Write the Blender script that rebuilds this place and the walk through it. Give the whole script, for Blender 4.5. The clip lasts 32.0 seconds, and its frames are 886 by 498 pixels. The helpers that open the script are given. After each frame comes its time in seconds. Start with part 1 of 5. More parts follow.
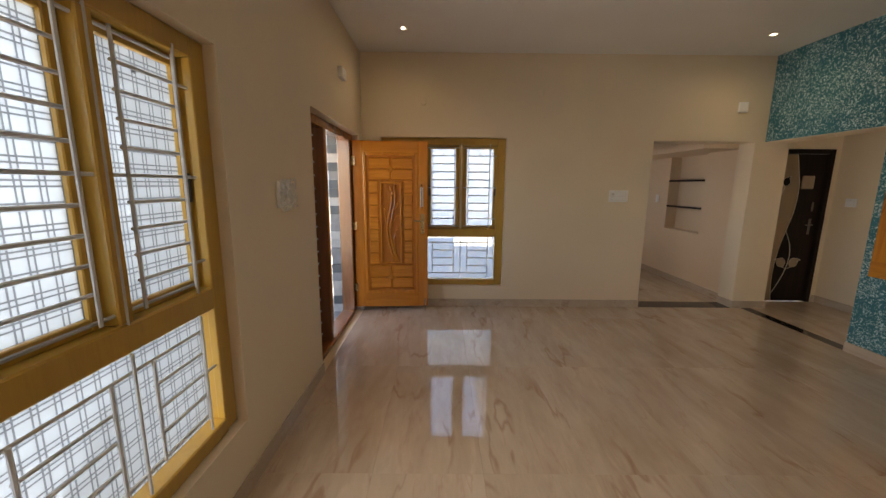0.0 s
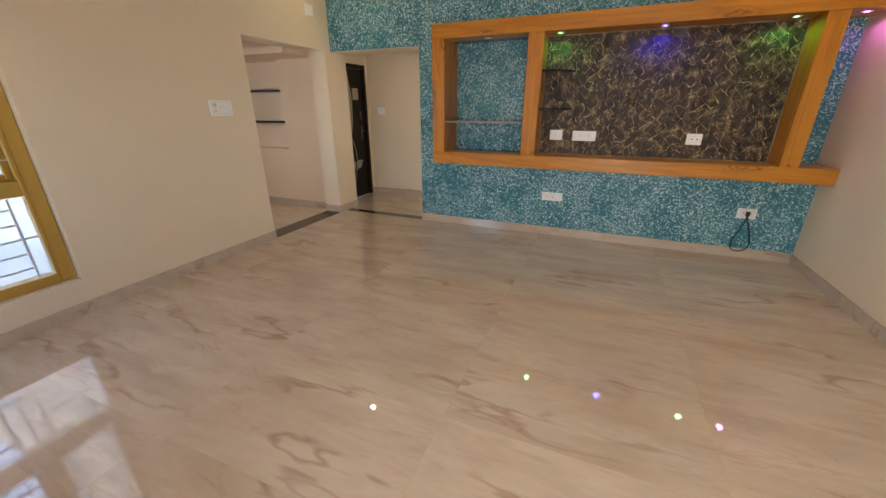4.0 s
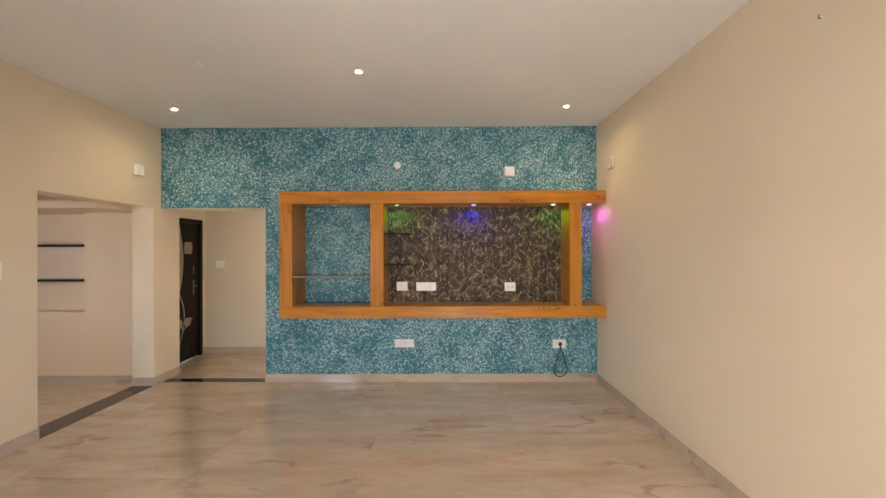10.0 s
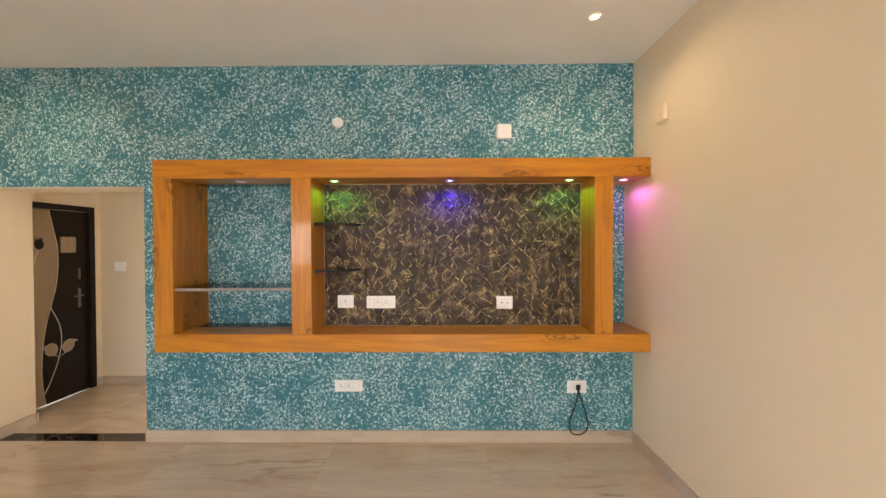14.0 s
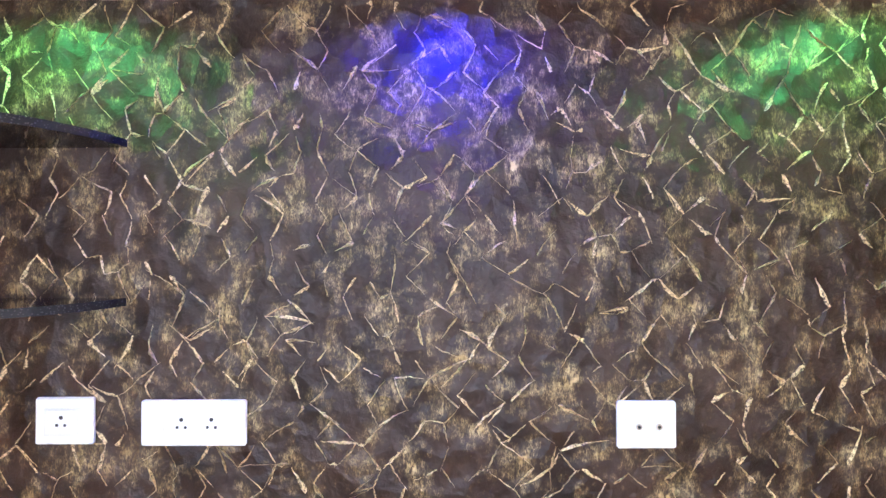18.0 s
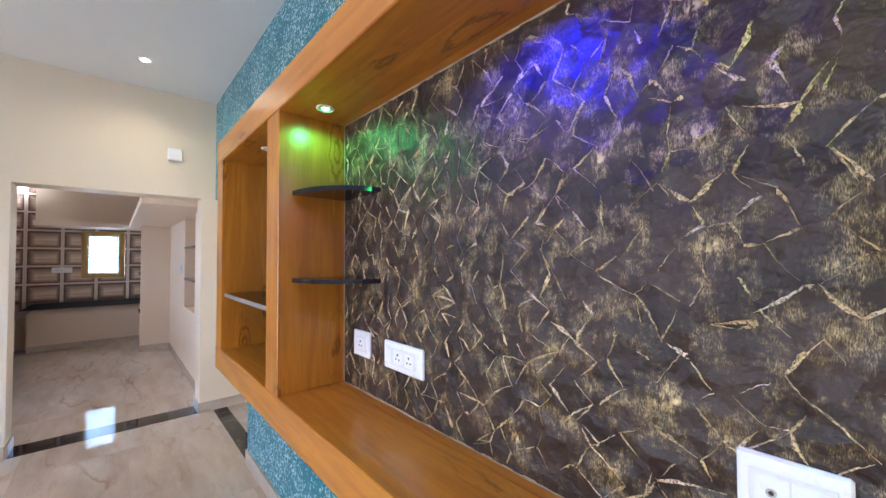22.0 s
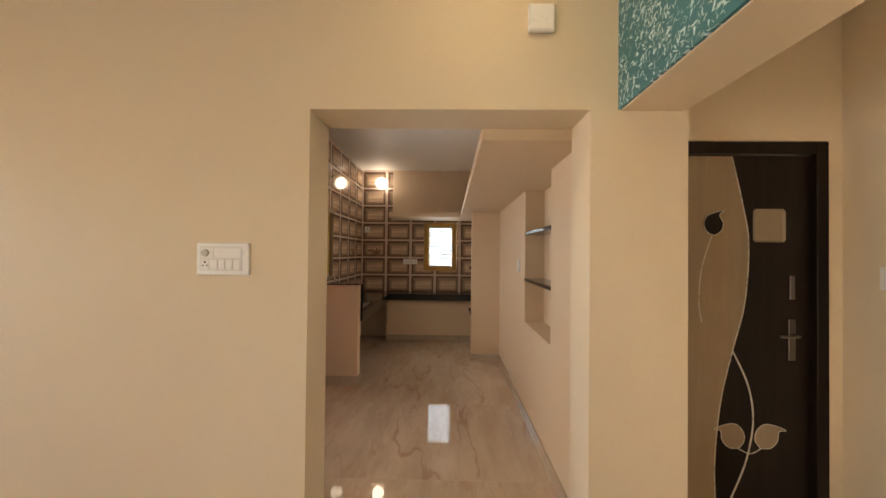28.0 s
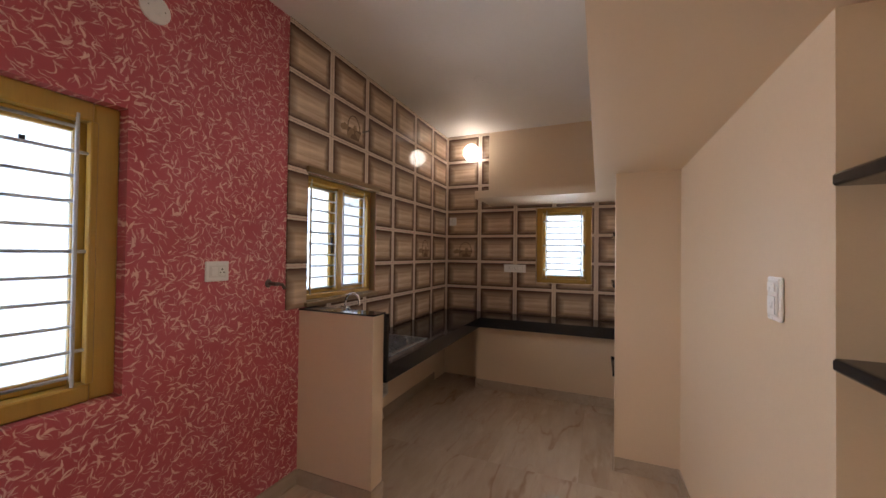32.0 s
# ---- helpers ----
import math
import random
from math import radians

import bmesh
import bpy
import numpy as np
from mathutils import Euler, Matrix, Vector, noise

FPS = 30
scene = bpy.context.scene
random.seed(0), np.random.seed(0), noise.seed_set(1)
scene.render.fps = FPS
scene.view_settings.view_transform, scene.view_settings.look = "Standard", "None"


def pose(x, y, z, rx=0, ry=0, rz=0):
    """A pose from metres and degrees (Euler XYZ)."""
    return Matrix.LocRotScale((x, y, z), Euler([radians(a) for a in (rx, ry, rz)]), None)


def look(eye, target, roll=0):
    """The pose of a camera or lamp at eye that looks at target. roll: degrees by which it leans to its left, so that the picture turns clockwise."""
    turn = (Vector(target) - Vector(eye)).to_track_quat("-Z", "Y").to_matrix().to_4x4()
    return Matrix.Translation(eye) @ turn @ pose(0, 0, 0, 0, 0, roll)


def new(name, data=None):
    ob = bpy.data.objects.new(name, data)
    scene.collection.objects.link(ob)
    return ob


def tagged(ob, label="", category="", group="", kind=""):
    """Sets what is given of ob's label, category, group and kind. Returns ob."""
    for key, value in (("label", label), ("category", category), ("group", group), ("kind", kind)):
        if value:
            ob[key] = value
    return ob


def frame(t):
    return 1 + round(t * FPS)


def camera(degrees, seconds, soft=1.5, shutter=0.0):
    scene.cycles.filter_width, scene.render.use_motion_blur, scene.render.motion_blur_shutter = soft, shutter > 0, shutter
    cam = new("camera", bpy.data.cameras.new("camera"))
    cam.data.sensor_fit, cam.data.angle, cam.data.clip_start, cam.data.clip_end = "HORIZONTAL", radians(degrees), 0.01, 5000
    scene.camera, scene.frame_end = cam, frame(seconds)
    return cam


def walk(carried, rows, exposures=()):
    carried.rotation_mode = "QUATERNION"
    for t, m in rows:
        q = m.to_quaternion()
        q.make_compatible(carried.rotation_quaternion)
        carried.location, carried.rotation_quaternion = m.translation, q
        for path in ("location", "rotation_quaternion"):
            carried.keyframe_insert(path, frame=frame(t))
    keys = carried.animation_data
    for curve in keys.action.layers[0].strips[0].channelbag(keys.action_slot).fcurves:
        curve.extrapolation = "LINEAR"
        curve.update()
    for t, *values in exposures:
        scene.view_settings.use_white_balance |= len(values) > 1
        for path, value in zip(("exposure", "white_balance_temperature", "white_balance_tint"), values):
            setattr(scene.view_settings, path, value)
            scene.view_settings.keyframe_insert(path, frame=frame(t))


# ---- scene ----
cam = camera(100.6, 32.0)
METRES, EYE, TILT, LEAN, TURN = 13.5, 1.49, 0.0, 0.0, 1.1
PATH = [
    (0, (-0.086, 0.648, 1.536), (-0.078, 2.619, 1.195), 0.5),
    (0.5, (-0.079, 0.682, 1.5), (-0.08, 2.568, 0.834), 0.5),
    (1, (-0.094, 0.699, 1.518), (-0.08, 2.556, 0.776), 0.4),
    (1.5, (-0.163, 0.749, 1.513), (0.069, 2.593, 0.773), 0.4),
    (2, (-0.275, 0.915, 1.491), (0.28, 2.687, 0.749), 0.2),
    (2.5, (-0.432, 1.131, 1.478), (0.501, 2.74, 0.742), 0.2),
    (3, (-0.522, 1.339, 1.433), (0.743, 2.712, 0.714), 0.3),
    (3.5, (-0.54, 1.593, 1.413), (0.991, 2.664, 0.698), 0.0),
    (4, (-0.547, 1.866, 1.433), (1.176, 2.579, 0.71), -0.1),
    (4.5, (-0.528, 2.136, 1.415), (1.305, 2.481, 0.692), -0.1),
    (6.5, (-0.606, 2.393, 1.55), (1.385, 2.424, 1.362), -0.1),
    (7, (-0.63, 2.383, 1.559), (1.369, 2.412, 1.497), -0.2),
    (7.5, (-0.649, 2.365, 1.566), (1.35, 2.394, 1.56), -0.2),
    (8, (-0.66, 2.355, 1.576), (1.34, 2.38, 1.579), -0.3),
    (8.5, (-0.661, 2.277, 1.58), (1.339, 2.304, 1.581), -0.3),
    (9, (-0.663, 2.097, 1.585), (1.337, 2.122, 1.584), -0.3),
    (9.5, (-0.621, 1.951, 1.566), (1.379, 1.969, 1.566), -0.3),
    (10, (-0.6, 1.811, 1.577), (1.4, 1.822, 1.581), -0.2),
    (10.5, (-0.55, 1.691, 1.58), (1.45, 1.706, 1.578), -0.2),
    (11, (-0.387, 1.654, 1.588), (1.613, 1.671, 1.577), -0.2),
    (11.5, (-0.211, 1.636, 1.596), (1.789, 1.653, 1.585), -0.2),
    (12, (-0.008, 1.587, 1.595), (1.992, 1.607, 1.583), -0.3),
    (12.5, (0.176, 1.549, 1.605), (2.176, 1.566, 1.59), -0.2),
    (13, (0.394, 1.548, 1.603), (2.394, 1.569, 1.588), -0.2),
    (13.5, (0.616, 1.538, 1.59), (2.616, 1.558, 1.575), -0.2),
    (14, (0.826, 1.504, 1.607), (2.826, 1.522, 1.581), -0.2),
    (14.5, (1.038, 1.485, 1.59), (3.038, 1.507, 1.569), -0.2),
    (16.5, (2.07, 1.488, 1.535), (4.07, 1.462, 1.527), -0.1),
    (17, (2.385, 1.463, 1.535), (4.385, 1.457, 1.511), -0.3),
    (17.5, (2.673, 1.449, 1.527), (4.673, 1.444, 1.520), -0.1),
    (18, (3.002, 1.477, 1.514), (5.002, 1.487, 1.534), -0.2),
    (18.5, (3.259, 1.500, 1.506), (5.258, 1.518, 1.539), -0.3),
    (19, (3.465, 1.482, 1.512), (5.464, 1.540, 1.502), 0.2),
    (19.5, (3.532, 1.473, 1.504), (5.548, 1.523, 1.469), 0.4),
    (20, (3.519, 1.462, 1.506), (5.514, 1.599, 1.464), 0.3),
    (20.5, (3.387, 1.429, 1.505), (5.352, 1.790, 1.480), 0.1),
    (21, (3.224, 1.332, 1.495), (5.104, 2.012, 1.493), -0.6),
    (21.5, (3.125, 1.169, 1.494), (4.813, 2.241, 1.533), -0.4),
    (22, (3.054, 0.958, 1.495), (4.385, 2.450, 1.543), -0.2),
    (22.5, (2.989, 0.730, 1.474), (3.916, 2.501, 1.536), 0.3),
    (23, (2.994, 0.513, 1.483), (3.513, 2.443, 1.547), 0.4),
    (23.5, (3.064, 0.424, 1.484), (3.204, 2.418, 1.547), 0.8),
    (24, (3.120, 0.421, 1.479), (3.121, 2.420, 1.538), 1.0),
    (24.5, (3.162, 0.585, 1.456), (3.149, 2.584, 1.508), 1.0),
    (26.5, (3.151, 2.219, 1.489), (3.109, 4.219, 1.511), 0.6),
    (27, (3.144, 2.662, 1.487), (3.106, 4.662, 1.512), 0.5),
    (27.5, (3.102, 3.135, 1.47), (3.062, 5.134, 1.493), 0.6),
    (28, (3.081, 3.621, 1.456), (3.04, 5.62, 1.48), 0.6),
    (28.5, (3.065, 4.083, 1.462), (3.023, 6.083, 1.482), 0.8),
    (29, (3.056, 4.465, 1.455), (3.015, 6.465, 1.484), 0.6),
    (29.5, (3.058, 4.811, 1.457), (3.02, 6.81, 1.487), 0.6),
    (30, (3.1, 5.13, 1.468), (3.062, 7.13, 1.492), 0.7),
    (30.5, (3.142, 5.362, 1.471), (3.055, 7.36, 1.496), 0.8),
    (31, (3.219, 5.547, 1.469), (2.942, 7.527, 1.504), 0.5),
    (31.5, (3.279, 5.708, 1.475), (2.753, 7.638, 1.49), 0.9),
    (32, (3.268, 5.856, 1.464), (2.486, 7.696, 1.49), 0.7),
]
EXPOSE = [
    (0.0, 3.0, 7500, 13), (1.0, 3.05, 7300, 13), (2.0, 3.45, 7300, 13), (3.0, 3.8, 7250, 12), (4.0, 3.85, 6900, 12), (6.5, 4.2, 6300, 13), (9.0, 4.15, 6700, 13), (13.0, 4.4, 7300, 13), (14.5, 4.5, 7300, 13), (17.0, 4.87, 8100, 17), (18.0, 5.3, 5100, 14),
    (19.0, 5.45, 7500, 14), (20.2, 5.55, 5000, 13), (21.0, 5.15, 5150, 11), (22.0, 4.8, 5100, 11), (23.0, 3.98, 6300, 12), (24.0, 3.1, 7100, 14), (26.5, 3.95, 7900, 15), (28.0, 4.15, 8200, 14), (29.0, 4.15, 8000, 16), (30.0, 4.05, 7900, 18), (31.0, 4.1, 7300, 17), (32.0, 4.15, 7000, 17)]
walk(cam, [(t, look(eye, target, roll)) for t, eye, target, roll in PATH], EXPOSE)

# ---- world, sun, exposure ----
SUN_EL, SUN_AZ = 56.0, 80.0          # degrees; azimuth from north towards east
world = bpy.data.worlds.new("sky")
scene.world = world
world.use_nodes = True
wn = world.node_tree
sky = wn.nodes.new("ShaderNodeTexSky")
sky.sky_type, sky.sun_disc = "NISHITA", False
sky.sun_elevation, sky.sun_rotation = radians(SUN_EL), radians(SUN_AZ)
wn.nodes["Background"].inputs["Strength"].default_value = 0.15
wn.links.new(sky.outputs["Color"], wn.nodes["Background"].inputs["Color"])
sun = new("sun", bpy.data.lights.new("sun", "SUN"))
sun.data.energy, sun.data.angle, sun.data.color = 4.0, radians(0.5), (1.0, 0.95, 0.88)
sun_from = Vector((math.sin(radians(SUN_AZ)) * math.cos(radians(SUN_EL)), math.cos(radians(SUN_AZ)) * math.cos(radians(SUN_EL)), math.sin(radians(SUN_EL))))
sun.matrix_world = look(sun_from * 30, (0, 0, 0))
DOWN_W, GLOBE_W, STRIP_W = 0.15, 0.5, 0.10

# daylight standing in the big west window
la = bpy.data.lights.new("window_daylight", "AREA")
la.shape, la.size, la.size_y, la.energy, la.color = "RECTANGLE", 1.40, 1.60, 7.0, (1.0, 0.98, 0.94)
lamp = new("window_daylight", la)
lamp.matrix_world = look((-1.27, 1.562, 1.24), (0, 1.562, 1.24))
# the passage lamp is added fill, warm-tinted; no window is seen there
for name, eye, ahead, w, h, watts, tone in (("pink_wall_daylight", (1.28, 6.26, 1.46), (3, 6.26, 1.46), 0.80, 1.0, 1.2, 0.94), ("sink_daylight", (1.28, 8.115, 1.56), (3, 8.115, 1.56), 0.7, 0.75, 0.9, 0.94), ("passage_fill_lamp", (5.30, 2.9, 1.5), (4, 2.9, 1.5), 1.2, 1.0, 0.30, 0.62), ("kitchen_north_daylight", (2.90, 10.31, 1.57), (2.90, 8, 1.57), 0.46, 0.7, 0.5, 0.94)):
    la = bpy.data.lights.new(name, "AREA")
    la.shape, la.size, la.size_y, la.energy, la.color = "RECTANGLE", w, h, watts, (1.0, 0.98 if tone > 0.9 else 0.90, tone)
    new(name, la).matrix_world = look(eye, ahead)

# ---- plan (metres) ----
S, N, W, E = 0.0, 5.22, -1.05, 3.80       # living room faces
CEIL = 3.05
WT = 0.25                                  # wall thickness
KW, KE, KN, KC = 1.51, 3.755, 10.08, 2.91  # kitchen faces and ceiling
KO = (2.457, 3.682, 2.085)                 # opening to the kitchen: x0, x1, height
PY, PZ = 3.962, 2.085                      # passage opening in the east wall: from y, height
E2, PE, PN = 4.08, 5.04, 5.50              # back of the east wall, passage end, passage door wall
LOFT = 2.03


# ---- mesh helpers ----
def box(bm, x0, x1, y0, y1, z0, z1, bevel=0.0, seg=1):
    vs = [bm.verts.new((x, y, z)) for x in (x0, x1) for y in (y0, y1) for z in (z0, z1)]
    fs = [bm.faces.new([vs[i] for i in q]) for q in ((0, 1, 3, 2), (4, 6, 7, 5), (0, 4, 5, 1), (2, 3, 7, 6), (0, 2, 6, 4), (1, 5, 7, 3))]
    if bevel:
        edges = list({e for f in fs for e in f.edges})
        bmesh.ops.bevel(bm, geom=edges, offset=bevel, segments=seg, profile=0.7, affect="EDGES")
    return bm


def boxes(*rows, bevel=0.0):
    bm = bmesh.new()
    for r in rows:
        box(bm, *r, bevel=bevel)
    return bm


def tube(bm, p0, p1, r, n=10, r1=None):
    a, b = Vector(p0), Vector(p1)
    m = Matrix.Translation((a + b) / 2) @ (b - a).to_track_quat("Z", "Y").to_matrix().to_4x4()
    bmesh.ops.create_cone(bm, cap_ends=True, segments=n, radius1=r, radius2=r if r1 is None else r1, depth=(b - a).length, matrix=m)
    return bm


def lathe(bm, rings, n=24, m=Matrix()):
    """Rings of (radius, height) turned round local z."""
    loops = [[bm.verts.new(m @ Vector((r * math.cos(i * math.tau / n), r * math.sin(i * math.tau / n), h))) for i in range(n)] for r, h in rings]
    for a, b in zip(loops, loops[1:]):
        for i in range(n):
            bm.faces.new((a[i], a[(i + 1) % n], b[(i + 1) % n], b[i]))
    bm.faces.new(list(reversed(loops[0])))
    bm.faces.new(loops[-1])
    return bm


def path_tube(bm, pts, r, n=8, taper=1.0):
    """A round bar along points; its radius goes to r * taper at the end."""
    pts = [Vector(p) for p in pts]
    rings = []
    for i, p in enumerate(pts):
        d = (pts[min(i + 1, len(pts) - 1)] - pts[max(i - 1, 0)]).normalized()
        q = d.to_track_quat("Z", "Y")
        rr = r * (1 + (taper - 1) * i / (len(pts) - 1))
        rings.append([bm.verts.new(p + q @ Vector((rr * math.cos(k * math.tau / n), rr * math.sin(k * math.tau / n), 0))) for k in range(n)])
    for a, b in zip(rings, rings[1:]):
        for k in range(n):
            bm.faces.new((a[k], a[(k + 1) % n], b[(k + 1) % n], b[k]))
    bm.faces.new(list(reversed(rings[0])))
    bm.faces.new(rings[-1])
    return bm


def prism(bm, outline, y0, y1):
    """An outline of (x, z) drawn out from y0 to y1."""
    a = [bm.verts.new((x, y0, z)) for x, z in outline]
    b = [bm.verts.new((x, y1, z)) for x, z in outline]
    bm.faces.new(a)
    bm.faces.new(list(reversed(b)))
    for i in range(len(a)):
        j = (i + 1) % len(a)
        bm.faces.new((a[j], a[i], b[i], b[j]))
    bmesh.ops.recalc_face_normals(bm, faces=bm.faces)
    return bm


def smooth_curve(pts, steps=8):
    """Points of a Catmull-Rom curve through pts."""
    pts = [Vector(p) for p in pts]
    out = []
    for i in range(len(pts) - 1):
        p0, p1, p2, p3 = pts[max(i - 1, 0)], pts[i], pts[i + 1], pts[min(i + 2, len(pts) - 1)]
        for k in range(steps):
            t = k / steps
            out.append(0.5 * (2 * p1 + (p2 - p0) * t + (2 * p0 - 5 * p1 + 4 * p2 - p3) * t * t + (3 * p1 - p0 - 3 * p2 + p3) * t ** 3))
    return out + [pts[-1]]


def mesh_of(name, bm, material, smooth=False):
    me = bpy.data.meshes.new(name)
    bm.to_mesh(me)
    bm.free()
    me.materials.append(material)
    if smooth:
        for p in me.polygons:
            p.use_smooth = True
        me.set_sharp_from_angle(angle=radians(35))
    return me


def thing(name, label, category, group="", at=None, kind=""):
    return_ob = new(name)
    return_ob.empty_display_size = 0.1
    if at is not None:
        return_ob.matrix_world = at
    return tagged(return_ob, label, category, group, kind)


def solid(name, bm, material, label="", category="", group="", kind="", at=None, smooth=False):
    ob = new(name, mesh_of(name, bm, material, smooth))
    if at is not None:
        ob.matrix_world = at
    return tagged(ob, label, category, group, kind)


def part(name, bm, material, parent, label="", smooth=False, at=None):
    me = bm if isinstance(bm, bpy.types.Mesh) else mesh_of(name, bm, material, smooth)
    ob = new(name, me)
    ob.parent = parent
    if at is not None:
        ob.matrix_basis = at
    return tagged(ob, label)


# ---- materials ----
class Mat:
    """A small builder of node materials in object space."""

    def __init__(self, name, rough=0.5, metal=0.0, color=(0.8, 0.8, 0.8), spec=0.5):
        self.m = bpy.data.materials.new(name)
        self.m.use_nodes = True
        self.t = self.m.node_tree
        self.b = self.t.nodes["Principled BSDF"]
        self.b.inputs["Roughness"].default_value = rough
        self.b.inputs["Metallic"].default_value = metal
        self.b.inputs["Base Color"].default_value = (*color, 1)
        self.b.inputs["Specular IOR Level"].default_value = spec
        self.co = self.t.nodes.new("ShaderNodeTexCoord").outputs["Object"]

    def node(self, kind, **values):
        n = self.t.nodes.new(kind)
        for k, v in values.items():
            sock = n.inputs[k.replace("_", " ")]
            if isinstance(v, bpy.types.NodeSocket):
                self.t.links.new(v, sock)
            else:
                sock.default_value = v
        return n

    def space(self, scale=(1, 1, 1), rot=(0, 0, 0), vec=None, loc=(0, 0, 0)):
        n = self.node("ShaderNodeMapping", Vector=vec or self.co)
        n.inputs["Scale"].default_value, n.inputs["Rotation"].default_value, n.inputs["Location"].default_value = scale, rot, loc
        return n.outputs["Vector"]

    def noise(self, scale, detail=3.0, rough=0.5, vec=None, distort=0.0, out="Fac"):
        return self.node("ShaderNodeTexNoise", Vector=vec or self.co, Scale=scale, Detail=detail, Roughness=rough, Distortion=distort).outputs[out]

    def voronoi(self, scale, feature="F1", vec=None, out="Distance", rnd=1.0):
        n = self.node("ShaderNodeTexVoronoi", Vector=vec or self.co, Scale=scale, Randomness=rnd)
        n.feature = feature
        return n.outputs[out]

    def math(self, op, a, b=0.0, c=0.0, clamp=False):
        n = self.t.nodes.new("ShaderNodeMath")
        n.operation, n.use_clamp = op, clamp
        for i, v in enumerate((a, b, c)):
            if isinstance(v, bpy.types.NodeSocket):
                self.t.links.new(v, n.inputs[i])
            else:
                n.inputs[i].default_value = v
        return n.outputs[0]

    def ramp(self, fac, lo, hi, a=0.0, b=1.0):
        n = self.node("ShaderNodeMapRange", Value=fac)
        for k, v in zip(("From Min", "From Max", "To Min", "To Max"), (lo, hi, a, b)):
            n.inputs[k].default_value = v
        return n.outputs["Result"]

    def mix(self, fac, a, b, blend="MIX"):
        n = self.t.nodes.new("ShaderNodeMix")
        n.data_type, n.blend_type = "RGBA", blend
        for sock, v in ((n.inputs["Factor"], fac), (n.inputs["A"], a), (n.inputs["B"], b)):
            if isinstance(v, bpy.types.NodeSocket):
                self.t.links.new(v, sock)
            elif isinstance(v, (int, float)):
                sock.default_value = v
            else:
                sock.default_value = (*v, 1)
        return n.outputs["Result"]

    def color(self, sock):
        self.t.links.new(sock, self.b.inputs["Base Color"])
        return self

    def rough(self, sock):
        self.t.links.new(sock, self.b.inputs["Roughness"])
        return self

    def bump(self, height, strength=0.3, dist=0.01):
        n = self.node("ShaderNodeBump", Strength=strength, Distance=dist, Height=height)
        self.t.links.new(n.outputs["Normal"], self.b.inputs["Normal"])
        return self

    def random(self):
        return self.node("ShaderNodeObjectInfo").outputs["Random"]


def plain(name, color, rough=0.5, metal=0.0, spec=0.5, vary=0.06, scale=14.0, bump=0.0):
    m = Mat(name, rough, metal, color, spec)
    dark = tuple(c * (1 - vary) for c in color)
    light = tuple(min(1, c * (1 + vary)) for c in color)
    n = m.noise(scale, 4)
    m.color(m.mix(n, dark, light))
    m.rough(m.ramp(m.noise(scale * 3, 3), 0.3, 0.7, rough * 0.85, min(1, rough * 1.15)))
    if bump:
        m.bump(m.noise(scale * 9, 4), bump, 0.002)
    return m.m


def paint(name, color, bump=0.12):
    """Rolled wall paint with faint patches and roller grain."""
    m = Mat(name, 0.55, 0, color, 0.35)
    big = m.noise(0.9, 2)
    fine = m.noise(60, 4, 0.6)
    c = m.mix(m.ramp(big, 0.3, 0.7), tuple(v * 0.955 for v in color), tuple(min(1, v * 1.03) for v in color))
    m.color(m.mix(m.ramp(fine, 0.35, 0.75, 0, 0.10), c, tuple(v * 0.80 for v in color)))
    m.rough(m.ramp(big, 0.3, 0.7, 0.48, 0.62))
    m.bump(m.math("ADD", m.noise(190, 3), m.math("MULTIPLY", fine, 0.6)), bump, 0.003)
    return m.m


